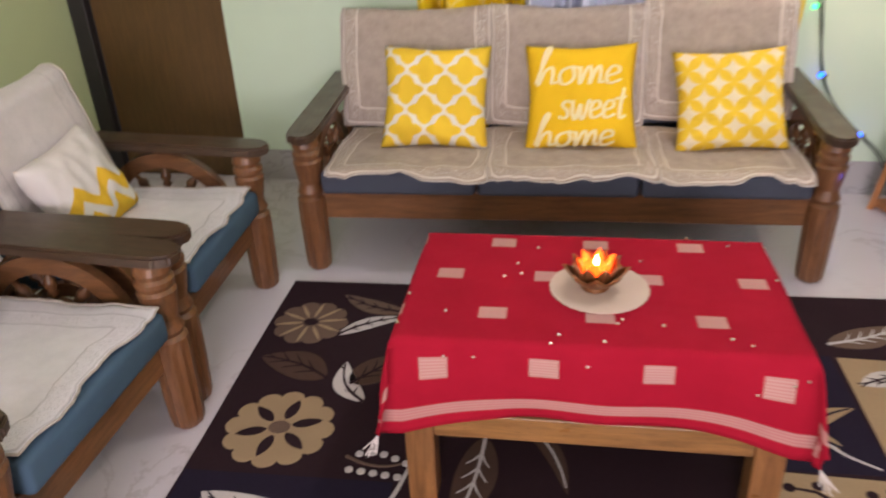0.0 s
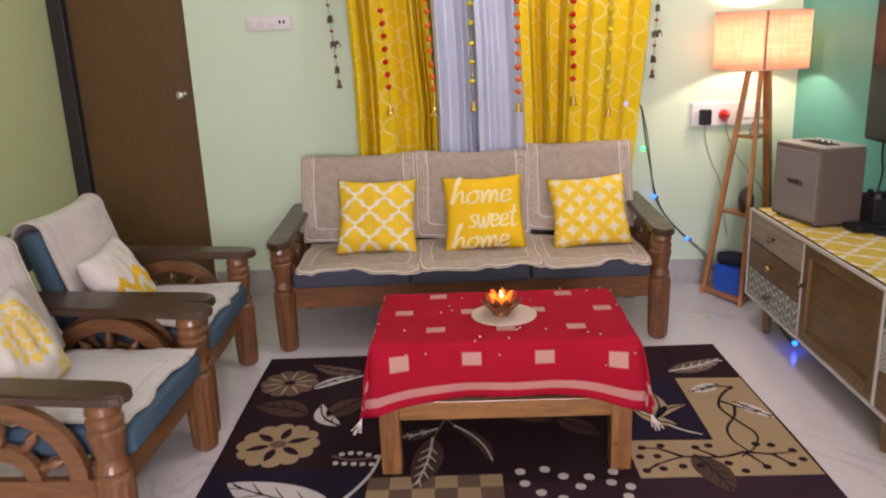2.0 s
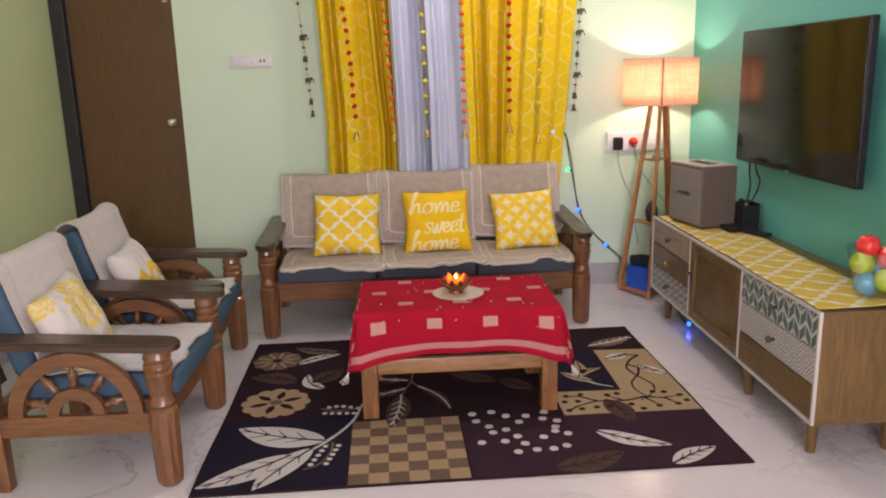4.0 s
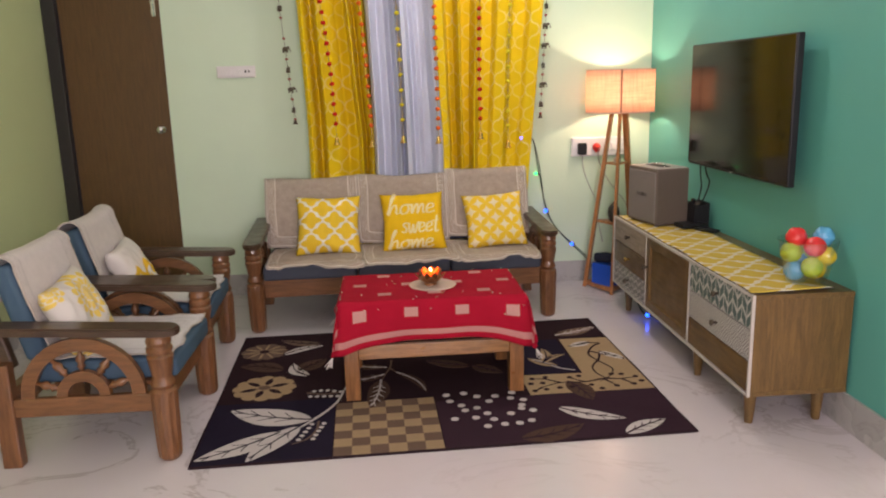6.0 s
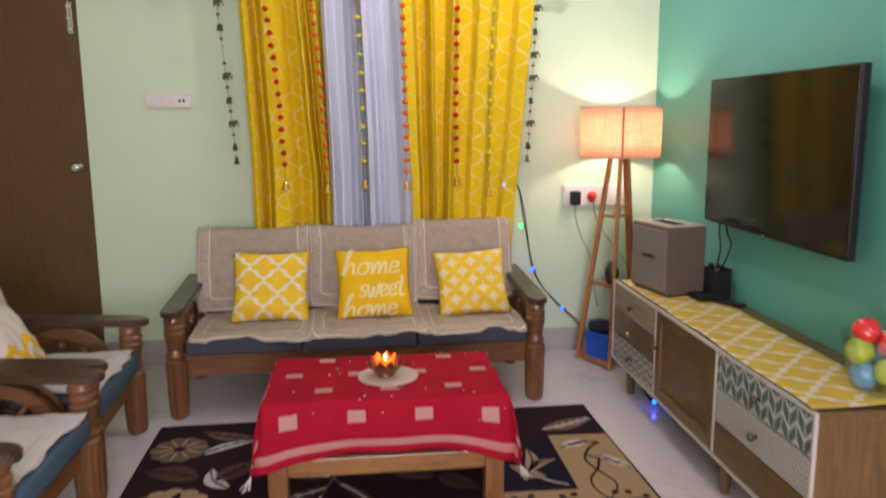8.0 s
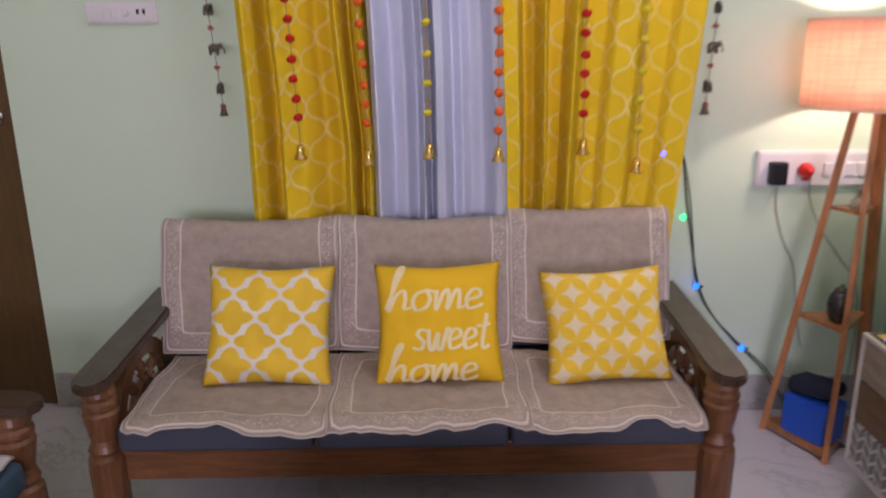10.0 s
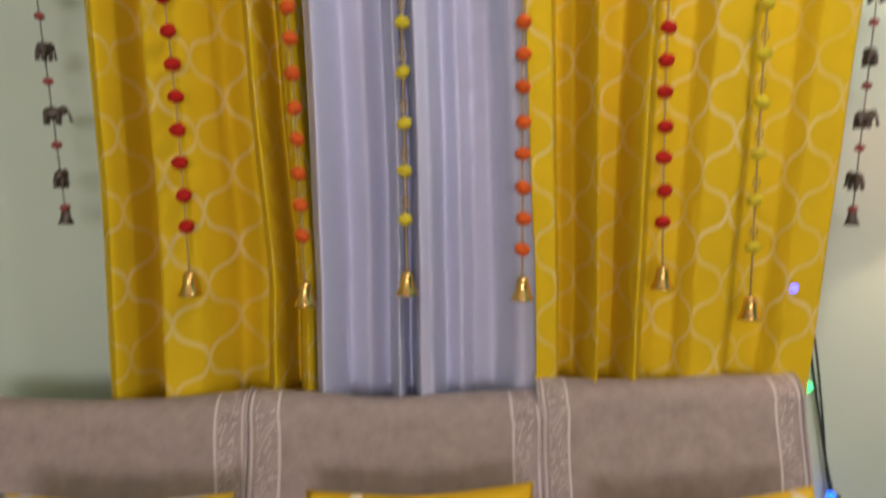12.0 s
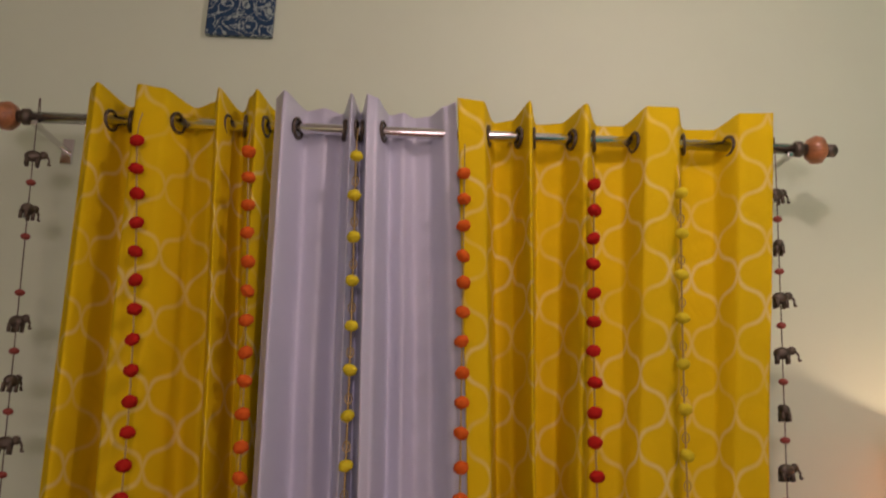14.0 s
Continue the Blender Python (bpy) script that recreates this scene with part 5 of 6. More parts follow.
# ---- curtains ----
ROD_Y, ROD_Z = 3.235, 2.232
rail = thing("curtain_rod", pose(0, 0, 0), "steel curtain rod with wooden finials above the curtains", "curtain rod")
part("tube", rod((-0.90, ROD_Y, ROD_Z), (1.04, ROD_Y, ROD_Z), 0.0135, seg=18), CHROME, rail, smooth=True)
FINIAL = wood("finial_wood", (0.42, 0.17, 0.07), "x", 0.35)
for s, x in ((-1, -0.90), (1, 1.04)):
    part("ferrule", lathe([(0.014, 0), (0.020, 0.004), (0.020, 0.018), (0.013, 0.024), (0.016, 0.034)], 16, m=along((x - s * 0.03, ROD_Y, ROD_Z), (x + s, ROD_Y, ROD_Z))), BRONZE, rail, smooth=True)
    part("finial", lathe([(0.012, 0.0), (0.026, 0.006), (0.036, 0.022), (0.034, 0.038), (0.022, 0.048), (0.013, 0.054)], 18, m=along((x, ROD_Y, ROD_Z), (x + s, ROD_Y, ROD_Z))), FINIAL, rail, "turned wooden finial", smooth=True)
    part("end_cap", lathe([(0.013, 0.05), (0.017, 0.056), (0.016, 0.074), (0.008, 0.08)], 14, m=along((x, ROD_Y, ROD_Z), (x + s, ROD_Y, ROD_Z))), BRONZE, rail, smooth=True)
    bm = rod((x - s * 0.045, NORTH, ROD_Z - 0.02), (x - s * 0.045, ROD_Y, ROD_Z - 0.02), 0.008)
    box(bm, (x - s * 0.045, NORTH - 0.004, ROD_Z - 0.02), (0.03, 0.008, 0.07), 0.002)
    box(bm, (x - s * 0.045, ROD_Y, ROD_Z - 0.02), (0.016, 0.03, 0.014), 0.003)
    part("bracket", bm, CHROME, rail)


def drape(folds, low, material, label, sway, ringed=True, bottom_squeeze=0.0, pull=0.0, ease=0.0):
    """A panel hung by eyelets: folds are (x, depth, drift) rows along the rod, depth > 0 towards the room, drift its shift in x halfway down."""
    xs = [f[0] for f in folds]
    steps = 10
    line = []
    for (xa, da, sa), (xb, db, sb) in zip(folds, folds[1:]):
        for k in range(steps):
            t = k / steps
            e = (1 - math.cos(math.pi * t)) / 2
            line.append((xa + (xb - xa) * (0.75 * t + 0.25 * e), da + (db - da) * e, sa + (sb - sa) * t))
    line.append(folds[-1])
    line = [(x, A * (2 * max(0.0, (d / A + 1) / 2) ** 1.25 - 1), sh) for x, d, sh in line]
    arc = [0.0]
    for a, b in zip(line, line[1:]):
        arc.append(arc[-1] + math.hypot(b[0] - a[0], b[1] - a[1]) * 1.15)
    n = len(line) - 1
    top = ROD_Z + 0.068
    mid = (xs[0] + xs[-1]) / 2

    def fn(u, v):
        x, d, sh = line[round(u * n)]
        z = low + (top - low) * v
        f = 1 - v
        z += 0.008 * (d / 0.05) * (v > 0.97)
        grow = (1 + (0.25 * f if d > 0 else 0.9 * min(1, 2 * f))) * (1 - ease * min(1, f * 2.5) * max(0, min(1, (x - 0.45) / 0.1)))
        drift = sh * min(1.3, f * 2.2)
        x -= pull * min(1, f * 1.1) * (x - xs[0]) / (xs[-1] - xs[0])
        y = ROD_Y - d * grow - 0.010 * f * wob(x * 3, z, 2.0, sway)
        x = mid + (x - mid) * (1 - bottom_squeeze * f) + drift + 0.010 * f * wob(z * 2, x * 3, 1.5, sway + 3)
        return (x, y, z)

    ob = part("curtain", sheet(fn, n, 30, 0.002, lambda u, v: (arc[round(u * n)], v * (top - low))), material, smooth=True)
    tagged(ob, label, "curtain", "curtains at the window")
    if ringed:
        for (xa, da, _), (xb, db, _) in zip(folds, folds[1:]):
            if da * db < 0 and abs(da - db) > 1.2 * A:
                t = da / (da - db)
                x = xa + (xb - xa) * t
                tw = math.degrees(math.atan2((db - da) * 2.2, xb - xa))
                pts = [(0.024 * math.cos(a), 0, 0.024 * math.sin(a)) for a in (2 * math.pi * i / 20 for i in range(21))]
                part("eyelet", wire(pts, 0.0045, 6, smoothing=1), BRONZE, ob, "dark steel eyelet", m=pose(x, ROD_Y, ROD_Z, rz=-tw), smooth=True)
    return ob


CURT = printed("yellow_trellis_curtain", (0.74, 0.52, 0.006), (0.78, 0.66, 0.28), 0.160, 0.160, which="UV", sway=-0.085, width=0.036, patchy=0.85)
SHEER = Nodes("white_satin")
SHEER.bump(SHEER.noise(500, 1, (1, 0.1, 1), "UV"), 0.15, 0.001)
SHEER = SHEER.done(SHEER.mix(SHEER.noise(4, 3, which="UV"), (0.49, 0.53, 0.64), (0.62, 0.66, 0.77)), 0.36, spec=0.5)
A = 0.050
LEFT_FOLDS = [(-0.728, 0.6 * A, 0.03), (-0.702, A, 0.03), (-0.655, -A, 0.035), (-0.605, A, 0.035), (-0.548, 0.8 * A, 0.04), (-0.490, -0.7 * A, 0.05), (-0.440, -0.1 * A, 0.06),
              (-0.413, A, 0.065), (-0.378, -A, 0.055), (-0.342, 0.5 * A, 0.05), (-0.322, A, 0.045), (-0.292, -0.6 * A, 0.04)]
SHEER_FOLDS = [(-0.280, 0.5 * A, 0.03), (-0.256, A, 0.025), (-0.210, -0.5 * A, 0.025), (-0.165, -0.2 * A, 0.025), (-0.125, -0.7 * A, 0.025), (-0.094, A, 0.025), (-0.076, -0.5 * A, 0.025), (-0.056, A, 0.03),
               (-0.034, 0.8 * A, 0.03), (-0.002, -0.6 * A, 0.03), (0.030, -0.3 * A, 0.03), (0.060, -0.8 * A, 0.03), (0.092, -0.6 * A, 0.035), (0.135, 0.4 * A, 0.045), (0.160, 0.7 * A, 0.05)]
RIGHT_FOLDS = [(0.162, A, 0.045), (0.226, 0.85 * A, 0.035), (0.266, -A, 0.03), (0.305, -0.6 * A, 0.025), (0.340, A, 0.025), (0.374, -A, 0.02), (0.430, -0.7 * A, 0.01), (0.479, A, 0.0), (0.530, -0.8 * A, 0.0),
               (0.590, -0.7 * A, 0.0), (0.630, A, 0.0), (0.702, A, 0.0), (0.755, -0.8 * A, 0.0), (0.825, -0.7 * A, 0.0), (0.865, 0.8 * A, 0.0), (0.945, 0.9 * A, 0.0)]
drape(LEFT_FOLDS, 0.30, CURT, "yellow curtain panel with white trellis print and deep folds", 2)
drape(SHEER_FOLDS, 0.30, SHEER, "white satin curtain panel hanging in soft folds", 5, bottom_squeeze=-0.04)
drape(RIGHT_FOLDS, 0.30, CURT, "yellow curtain panel with white trellis print and shallow folds", 8, pull=0.15, ease=0.62)

# ---- pompom strings ----
POM = {k: cloth(k + "_wool", c, 260, 0.95, 0.2) for k, c in {"red": (0.50, 0.022, 0.012), "orange": (0.75, 0.13, 0.018), "lemon": (0.68, 0.58, 0.03)}.items()}
THREAD = plain("gold_thread", (0.42, 0.30, 0.10), 0.4, 0.5)
FRONT_Y = ROD_Y - 0.070


def fuzzy(r, seed):
    bm = bmesh.new()
    bmesh.ops.create_icosphere(bm, subdivisions=3, radius=r)
    for v in bm.verts:
        v.co *= 1 + 0.16 * noise.noise(v.co * 160 + Vector((seed, 0, 0))) + 0.06 * noise.noise(v.co * 420)
        v.co.z *= 0.82
    me = bpy.data.meshes.new("pompom")
    bm.to_mesh(me)
    bm.free()
    me.shade_smooth()
    return me


POM_MESH = {}
for k, mt in POM.items():
    POM_MESH[k] = []
    for s in range(3):
        me = fuzzy(0.0165 if k != "lemon" else 0.0155, s * 7.0)
        me.materials.append(mt)
        POM_MESH[k].append(me)
BELL = [(0.004, 0.0), (0.012, -0.004), (0.014, -0.018), (0.016, -0.032), (0.023, -0.046), (0.025, -0.050), (0.021, -0.050), (0.012, -0.03)]
GOLDBELL = plain("gold_bell", (0.85, 0.55, 0.16), 0.22, 1.0)
STRINGS = (("red", -0.580, 2.150, -0.500, 1.140, 0.0655, 0.016), ("orange", -0.322, 2.135, -0.262, 1.118, 0.066, 0.010), ("lemon", -0.072, 2.135, -0.050, 1.140, 0.099, 0.004),
           ("orange", 0.182, 2.105, 0.190, 1.128, 0.066, 0.0), ("red", 0.487, 2.090, 0.481, 1.150, 0.0655, -0.008), ("lemon", 0.690, 2.075, 0.667, 1.085, 0.099, -0.006))
for c, xt, zt, xb, zb, gap, bow in STRINGS:
    y = FRONT_Y - 0.004
    st = thing("pompom_string", pose(xt, y, zt), f"string of {c} wool pompoms ending in a gold bell", "garland", "pompom strings on the curtain")
    part("thread", wire(((0, 0.01, 0.075), (0, 0, 0), ((xb - xt) * 0.25 + bow * 0.71, 0, (zb - zt) * 0.25), ((xb - xt) * 0.5 + bow, 0, (zb - zt) / 2), ((xb - xt) * 0.75 + bow * 0.71, 0, (zb - zt) * 0.75), (xb - xt, 0, zb - zt)), 0.0016, 5), THREAD, st)
    n = int((zt - zb - 0.03) / gap)
    m = int((zt - zb) / 0.0038)
    bm = lathe([(0.0031 if i % 2 else 0.0012, -(zt - zb) * i / m) for i in range(m + 1)], 6)
    for v in bm.verts:
        t = v.co.z / (zb - zt)
        v.co.x += (xb - xt) * t + bow * math.sin(math.pi * t)
    part("beaded_cord", bm, THREAD, st, "fine beaded gold cord", smooth=True)
    if c == "lemon":
        for i in range(n):
            z = -(i + 0.62) * gap
            t = z / (zb - zt)
            ring = [(0.0075 * math.cos(a), 0, 0.011 * math.sin(a)) for a in (2 * math.pi * k / 12 for k in range(13))]
            part("link", wire(ring, 0.0014, 5, smoothing=1), THREAD, st, m=pose((xb - xt) * t + bow * math.sin(math.pi * t), -0.002, z))
    for i in range(n + 1):
        z = -i * gap
        t = z / (zb - zt)
        ob = new("pompom", POM_MESH[c][i % 3])
        ob.parent = st
        ob.matrix_basis = pose((xb - xt) * t + bow * math.sin(math.pi * t) + rnd.uniform(-0.002, 0.002), -0.002, z + rnd.uniform(-0.003, 0.003), rnd.uniform(-30, 30), rnd.uniform(-30, 30), rnd.uniform(0, 360))
    part("bell", lathe(BELL, 20, m=Matrix.Translation((xb - xt, 0, zb - zt))), GOLDBELL, st, "small gold bell", smooth=True)
    part("clapper", ball((xb - xt, 0, zb - zt - 0.046), 0.006), BRASS, st)

# ---- strings of little metal figures at the rod's ends ----
BEAD = plain("dull_red_bead", (0.30, 0.05, 0.035), 0.5)
bm = bmesh.new()
ball((0, 0, 0), 0.018, bm, (1.1, 0.7, 0.8), 12, 8)
ball((0.021, 0, 0.006), 0.010, bm, (1, 0.8, 1), 10, 7)
wire(((0.029, 0, 0.004), (0.035, 0, -0.006), (0.034, 0, -0.016), (0.040, 0, -0.016)), 0.0028, 6, bm, 3)
for x in (-0.012, 0.011):
    for y in (-0.007, 0.007):
        rod((x, y, -0.024), (x, y, -0.004), 0.0045, seg=7, bm=bm)
FIGURE = bpy.data.meshes.new("figure")
bm.to_mesh(FIGURE)
bm.free()
FIGURE.materials.append(BRONZE)
FIGURE.shade_smooth()
for xt, zt, xb, zb, miss in ((-0.848, 2.205, -0.777, 1.262, 2), (0.955, 2.185, 0.905, 1.255, 99)):
    y = ROD_Y - 0.012
    st = thing("figure_string", pose(xt, y, zt), "hanging string of dark metal figures and red beads with a bell", "garland", "figure strings beside the curtain")
    part("thread", wire(((0, 0.008, 0.03), (0, 0, 0), (xb - xt, 0, zb - zt)), 0.0014, 5), BRONZE, st)
    n = 7
    for i in range(n):
        t = (i + 0.6) / (n + 0.15)
        if i != miss:
            ob = new("figure", FIGURE)
            ob.parent = st
            ob.matrix_basis = pose((xb - xt) * t, 0, (zb - zt) * t, rz=(20, 75, 5, -15, 80, 10, 95)[i])
        t2 = (i + 1.1) / (n + 0.15)
        part("bead", ball(((xb - xt) * t2, 0, (zb - zt) * t2), 0.011, squash=(1, 1, 0.7)), BEAD, st, smooth=True)
    part("bell", lathe([(0.003, 0.004), (0.008, 0), (0.011, -0.016), (0.017, -0.028), (0.010, -0.026)], 14, m=Matrix.Translation((xb - xt, 0, zb - zt))), BRONZE, st, smooth=True)


# ---- rug ----
RUG_M = pose(0.03, 1.63, 0, rz=2.0)
rug = thing("rug", RUG_M, "dark brown patterned rug with leaves, flowers and checks", "rug")
HW, HD, RZ = 1.06, 0.80, 0.009


def pile(name, c):
    g = Nodes(name)
    col = g.mix(g.noise(5, 4), tone(c, 0.82), tone(c, 1.15))
    col = g.mix(g.noise(260, 2), tone(c, 0.7), col)
    g.bump(g.noise(420, 2), 0.6, 0.002)
    return g.done(col, 1.0, spec=0.0)


R_BROWN, R_PLUM, R_NAVY = pile("rug_dark_brown", (0.036, 0.021, 0.025)), pile("rug_plum", (0.050, 0.028, 0.039)), pile("rug_navy", (0.026, 0.021, 0.036))
R_BEIGE, R_TAUPE, R_WHITE, R_MID = pile("rug_beige", (0.40, 0.29, 0.17)), pile("rug_taupe", (0.17, 0.115, 0.085)), pile("rug_ivory", (0.62, 0.58, 0.55)), pile("rug_mid_brown", (0.095, 0.058, 0.043))


def edge(u):
    return 0.006 * wob(u * 3, 0.2, 1.0, 4)


bm = sheet(lambda u, v: ((u - 0.5) * 2 * HW + edge(v), (v - 0.5) * 2 * HD + edge(u + 3), RZ), 24, 20, RZ - 0.0005)
part("ground", bm, R_BROWN, rug, "dark brown pile")


def patch(name, pts, mt, lift, label=""):
    return part(name, flat_shape(pts, RZ - 0.004, RZ + lift), mt, rug, label)


def rect(x0, y0, x1, y1):
    return [(x0, y0), (x1, y0), (x1, y1), (x0, y1)]


patch("panel", rect(-1.052, -0.794, -0.490, -0.20), R_NAVY, 0.0012, "navy corner panel")
patch("panel", rect(-0.02, -0.794, 1.05, -0.325), R_PLUM, 0.0012, "plum brown panel")
patch("panel", [(0.44, -0.322), (1.05, -0.335), (1.05, 0.42), (0.775, 0.435), (0.762, -0.09), (0.44, -0.075)], R_BEIGE, 0.0014, "beige corner panel")
patch("panel", rect(0.44, -0.07, 0.757, 0.44), R_NAVY, 0.0012, "near-black panel")
N, K = 6, 7
cx0, cx1, cy0, cy1 = -0.485, -0.025, -0.792, -0.27
for i in range(N):
    for j in range(K):
        a, b = cx0 + (cx1 - cx0) * i / N, cx0 + (cx1 - cx0) * (i + 1) / N
        c, d = cy0 + (cy1 - cy0) * j / K, cy0 + (cy1 - cy0) * (j + 1) / K
        patch("check", rect(a, c, b, d), R_BEIGE if (i + j) % 2 else R_TAUPE, 0.0014)


def leaf_shape(p, q, wide, bend=0.0, n=14):
    p, q = Vector(p), Vector(q)
    d = q - p
    s = Vector((-d.y, d.x)).normalized()
    up, down = [], []
    for i in range(n + 1):
        t = i / n
        m = p + d * t + s * bend * math.sin(math.pi * t)
        w = wide / 2 * math.sin(math.pi * t ** 0.85) ** 0.8
        up.append(m + s * w), down.append(m - s * w)
    return [tuple(v) for v in up] + [tuple(v) for v in reversed(down[1:-1])]


def stroke(pts, w, z=RZ + 0.0028):
    """A flat drawn line that thins out at its end."""
    out = []
    if len(pts) > 3:
        v = [Vector(p) for p in pts]
        fine = []
        for i in range(len(v) - 1):
            a, b, c, d = v[max(i - 1, 0)], v[i], v[i + 1], v[min(i + 2, len(v) - 1)]
            fine += [0.5 * (2 * b + (c - a) * t + (2 * a - 5 * b + 4 * c - d) * t * t + (3 * b - a - 3 * c + d) * t ** 3) for t in (0, 0.25, 0.5, 0.75)]
        pts = fine + [v[-1]]
    for i, p in enumerate(pts):
        a, b = Vector(pts[max(i - 1, 0)]), Vector(pts[min(i + 1, len(pts) - 1)])
        s = Vector((-(b - a).y, (b - a).x)).normalized()
        k = w / 2 * (1 - 0.6 * i / (len(pts) - 1))
        out.append((Vector(p) + s * k, Vector(p) - s * k))
    return [tuple(a) for a, b in out] + [tuple(b) for a, b in reversed(out)]


def leaf(p, q, wide, mt, vein, bend=0.0, ribs=4, lift=0.0022):
    ob = patch("leaf", leaf_shape(p, q, wide, bend), mt, lift)
    p, q = Vector(p), Vector(q)
    d = q - p
    s = Vector((-d.y, d.x)).normalized()
    mid = [p + d * t + s * bend * math.sin(math.pi * t) for t in (0, 0.25, 0.5, 0.75, 0.93)]
    part("vein", flat_shape(stroke([tuple(v) for v in mid], 0.011), RZ - 0.003, RZ + 0.0032), vein, ob)
    for k in range(ribs):
        t = 0.2 + 0.62 * k / max(1, ribs - 1)
        c = p + d * t + s * bend * math.sin(math.pi * t)
        for sg in (-1, 1):
            e = c + d.normalized() * wide * 0.42 + s * sg * wide * 0.31 * math.sin(math.pi * min(0.95, t + 0.12)) ** 0.5
            part("vein", flat_shape(stroke([tuple(c), tuple(c.lerp(e, 0.5) + d.normalized() * 0.004), tuple(e)], 0.0065), RZ - 0.003, RZ + 0.0031), vein, ob)
    return ob


leaf((-0.590, -0.430), (-0.975, -0.275), 0.172, R_WHITE, R_NAVY, 0.02)
leaf((-0.720, -0.535), (-1.048, -0.752), 0.128, R_WHITE, R_NAVY, 0.015, 4)
patch("stem", stroke([(-0.585, -0.435), (-0.64, -0.50), (-0.69, -0.53), (-0.745, -0.552)], 0.014, 0), R_WHITE, 0.0024)
leaf((-0.640, -0.490), (-0.835, -0.790), 0.112, R_WHITE, R_NAVY, -0.010, 3, 0.0027)
leaf((0.530, -0.480), (0.800, -0.640), 0.095, R_WHITE, R_PLUM, -0.02)
leaf((0.750, -0.785), (0.965, -0.675), 0.090, R_WHITE, R_PLUM, 0.01, 4)
leaf((0.300, -0.765), (0.600, -0.665), 0.120, R_MID, R_PLUM, -0.02)
leaf((0.660, -0.185), (0.715, -0.425), 0.115, R_MID, R_PLUM, 0.01)
leaf((0.770, 0.505), (1.035, 0.622), 0.105, R_TAUPE, R_WHITE, -0.012, 5)
leaf((-0.805, 0.450), (-0.590, 0.572), 0.062, R_WHITE, R_BROWN, 0.02)
leaf((-0.640, 0.110), (-0.735, 0.300), 0.075, R_WHITE, R_BROWN, 0.03, 2)
leaf((-0.780, 0.215), (-1.020, 0.310), 0.130, R_MID, R_BROWN, -0.02)
leaf((-0.700, 0.190), (-0.560, 0.350), 0.115, R_MID, R_BROWN, 0.0)
leaf((-0.595, 0.600), (-0.840, 0.705), 0.080, R_TAUPE, R_BROWN, 0.02)
leaf((-0.268, -0.010), (-0.326, -0.345), 0.108, R_MID, R_WHITE, 0.012, 5)
leaf((-0.185, 0.080), (-0.050, -0.203), 0.052, R_MID, R_WHITE, 0.03, 0)
leaf((-0.235, 0.160), (-0.440, 0.235), 0.070, R_MID, R_WHITE, 0.015, 3)
leaf((-0.250, 0.060), (-0.430, -0.005), 0.066, R_MID, R_WHITE, 0.012, 3)
leaf((0.20, 0.10), (-0.02, 0.22), 0.10, R_MID, R_PLUM)
leaf((0.22, 0.11), (0.36, -0.02), 0.10, R_MID, R_PLUM)
leaf((0.665, 0.02), (0.53, 0.16), 0.060, R_BEIGE, R_NAVY, 0.01, 0)
leaf((0.600, 0.085), (0.640, 0.30), 0.060, R_BEIGE, R_NAVY, -0.02, 0)
leaf((0.600, 0.085), (0.745, 0.19), 0.050, R_BEIGE, R_NAVY, 0.02, 0)
patch("stem", stroke([(0.55, 0.14), (0.62, 0.06), (0.66, 0.0), (0.735, -0.05)], 0.014, 0), R_WHITE, 0.0024)
leaf((0.93, 0.36), (0.80, 0.30), 0.070, R_WHITE, R_BROWN, 0, 3)
leaf((0.94, 0.20), (1.045, 0.06), 0.060, R_WHITE, R_BROWN, 0, 3)
patch("stem", stroke([(-0.583, -0.43), (-0.53, -0.35), (-0.48, -0.24), (-0.45, -0.10), (-0.42, 0.02)], 0.015, 0), R_WHITE, 0.0024)
patch("stem", stroke([(-0.205, 0.262), (-0.215, 0.16), (-0.245, 0.06), (-0.270, -0.03)], 0.012, 0), R_TAUPE, 0.0026)
patch("stem", stroke([(-0.218, 0.15), (-0.205, 0.12), (-0.195, 0.10), (-0.180, 0.07)], 0.010, 0), R_TAUPE, 0.0026)
for pts in ([(0.985, 0.33), (0.92, 0.27), (0.87, 0.16), (0.90, 0.04), (0.93, -0.06), (0.89, -0.15), (0.82, -0.21)], [(0.93, 0.16), (0.90, 0.08), (0.84, -0.01), (0.83, -0.10), (0.86, -0.18)], [(0.985, 0.33), (0.93, 0.345), (0.85, 0.31)], [(0.89, 0.21), (0.94, 0.16), (1.0, 0.10)],
            [(0.84, -0.18), (0.74, -0.21), (0.62, -0.20), (0.52, -0.24)], [(0.84, -0.18), (0.92, -0.20), (1.0, -0.19)], [(0.62, -0.20), (0.55, -0.14), (0.49, -0.13)], [(0.84, -0.18), (0.88, -0.27)],
            [(0.74, -0.21), (0.68, -0.15)], [(0.93, -0.20), (0.97, -0.27)], [(0.52, -0.24), (0.47, -0.28)]):
    patch("stem", stroke(pts, 0.014, 0), R_BROWN, 0.0026)


def disc(x, y, r, mt, n=12, name="dot", lift=0.0026, sx=1.0):
    patch(name, [(x + sx * r * math.cos(2 * math.pi * i / n), y + r * math.sin(2 * math.pi * i / n)) for i in range(n)], mt, lift)


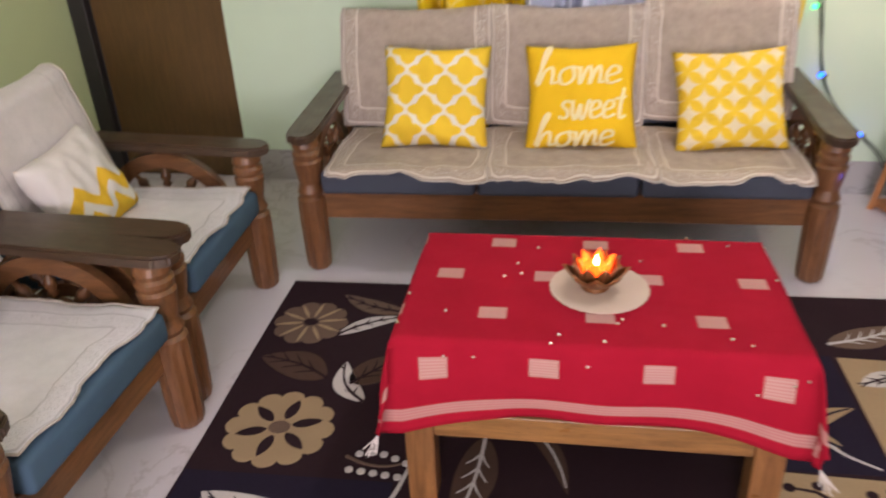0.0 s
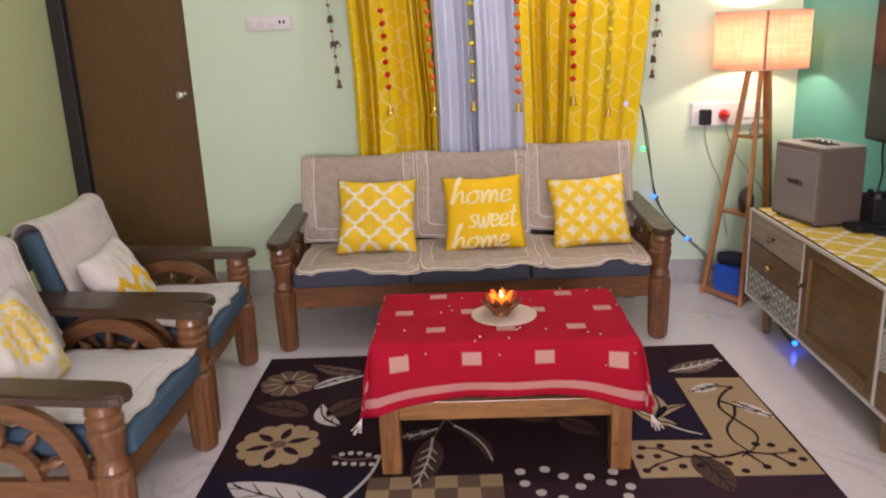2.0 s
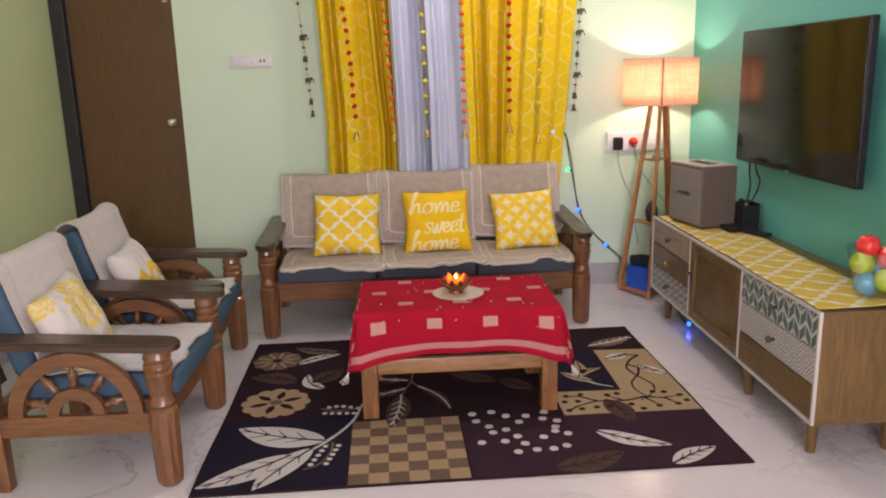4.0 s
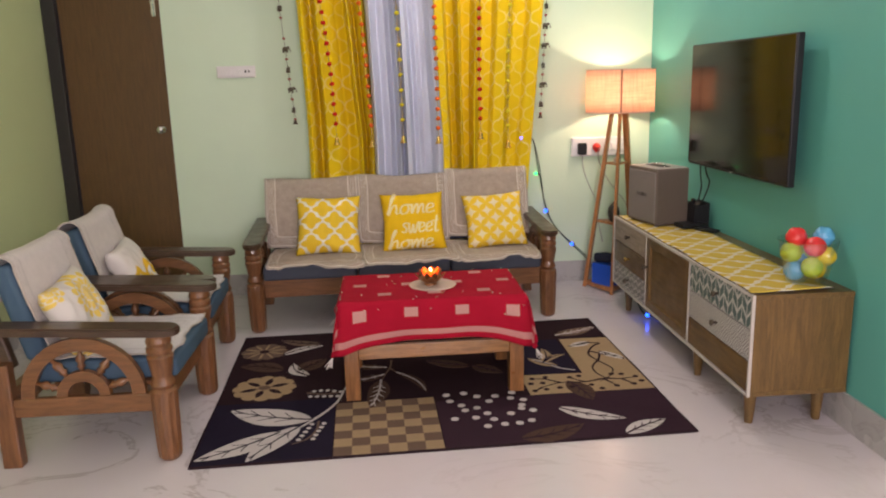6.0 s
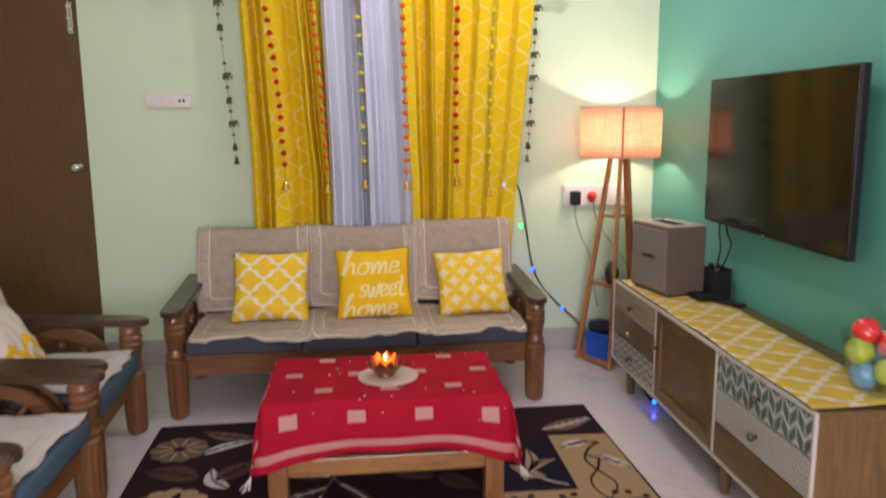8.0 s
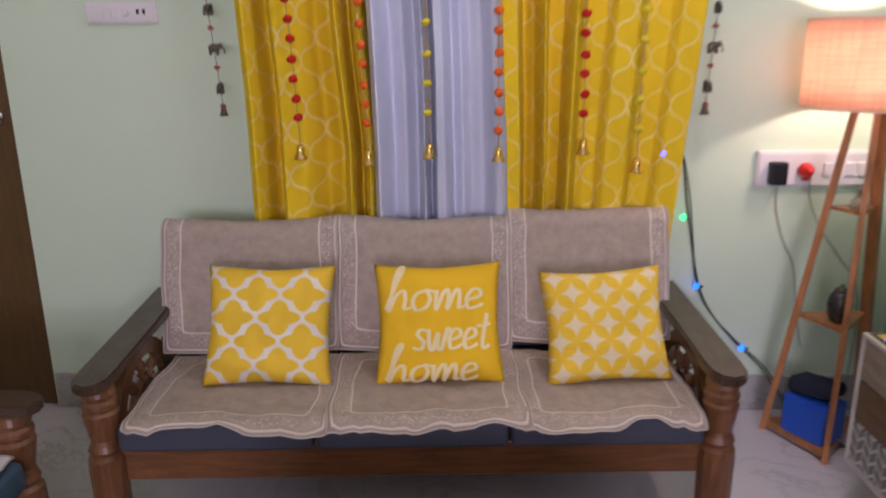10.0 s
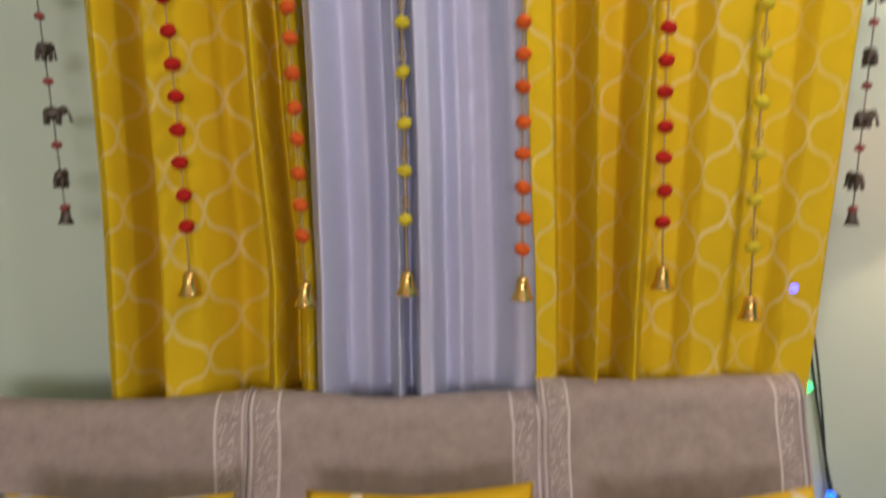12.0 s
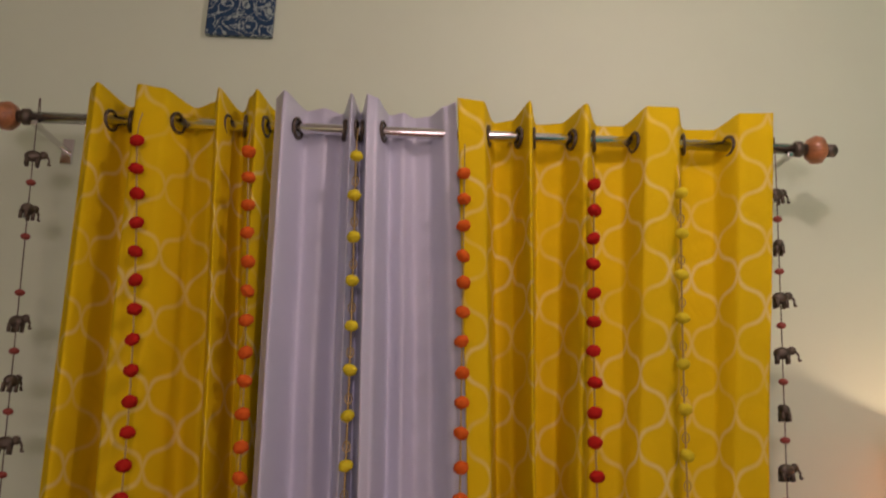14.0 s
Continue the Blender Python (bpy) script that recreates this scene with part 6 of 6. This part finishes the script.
for x, y in ((0.49, -0.13), (0.47, -0.19), (0.47, -0.28), (0.53, -0.27), (0.56, -0.12), (0.60, -0.26), (0.68, -0.14), (0.73, -0.13), (0.76, -0.25), (0.80, -0.30), (0.88, -0.28), (0.90, -0.13), (0.95, -0.14), (0.97, -0.27), (1.01, -0.18), (1.02, -0.24), (0.53, -0.19), (0.66, -0.26)):
    disc(x, y, 0.015, R_BROWN, name="berry")
DOTS = ((0.04, -0.31), (0.13, -0.30), (0.19, -0.35), (0.28, -0.36), (0.37, -0.33), (0.05, -0.39), (0.24, -0.42), (0.35, -0.40), (0.10, -0.45), (0.17, -0.49), (0.11, -0.51), (0.41, -0.43), (0.39, -0.49), (0.05, -0.60), (0.15, -0.60), (0.21, -0.56), (0.23, -0.63), (0.32, -0.58), (0.38, -0.53), (0.19, -0.70), (0.27, -0.69), (0.34, -0.69), (0.40, -0.67), (0.43, -0.56))
for x, y in DOTS:
    disc(x * 0.96, -0.25 + (y + 0.30) * 0.93, 0.018, R_WHITE)
for k in range(5):
    disc(-0.60 + 0.033 * k, -0.105 + 0.012 * math.sin(k) - 0.004 * k, 0.011, R_WHITE, name="berry")
    disc(-0.615 + 0.033 * k, -0.165 - 0.004 * k, 0.011, R_WHITE, name="berry")
    disc(-0.588 - 0.012 * k, -0.48 - 0.036 * k, 0.011, R_WHITE, name="berry")
    disc(-0.535 - 0.010 * k, -0.48 - 0.036 * k, 0.011, R_WHITE, name="berry")
patch("stem", stroke([(-0.635, -0.115), (-0.58, -0.14), (-0.52, -0.145), (-0.45, -0.12)], 0.010, 0), R_TAUPE, 0.0024)
patch("stem", stroke([(-0.56, -0.45), (-0.565, -0.54), (-0.60, -0.62), (-0.66, -0.66)], 0.012, 0), R_TAUPE, 0.0024)


def flower(x, y, r, outer, inner, petals, dark):
    n = petals * 8
    pts = [(x + r * (0.86 + 0.14 * abs(math.cos(petals * a / 2)) ** 0.6) * math.cos(a), y + r * (0.86 + 0.14 * abs(math.cos(petals * a / 2)) ** 0.6) * math.sin(a)) for a in (2 * math.pi * i / n for i in range(n))]
    f = patch("flower", pts, outer, 0.0022)
    m = 6 if dark else petals
    for k in range(m):
        a = 2 * math.pi * (k + 0.3) / m
        c, s = math.cos(a), math.sin(a)
        pts = leaf_shape((x + 0.22 * r * c, y + 0.22 * r * s), (x + (0.78 if dark else 0.95) * r * c, y + (0.78 if dark else 0.95) * r * s), r * (0.22 if dark else 0.10))
        part("petal_mark", flat_shape(pts, RZ - 0.003, RZ + 0.003), inner, f)
    part("flower_heart", flat_shape([(x + 0.2 * r * math.cos(2 * math.pi * i / 14), y + 0.17 * r * math.sin(2 * math.pi * i / 14)) for i in range(14)], RZ - 0.003, RZ + 0.0032), R_TAUPE if dark else R_BROWN, f)


flower(-0.852, -0.020, 0.158, R_BEIGE, R_BROWN, 12, True)
flower(-0.916, 0.518, 0.130, R_TAUPE, R_BEIGE, 10, False)
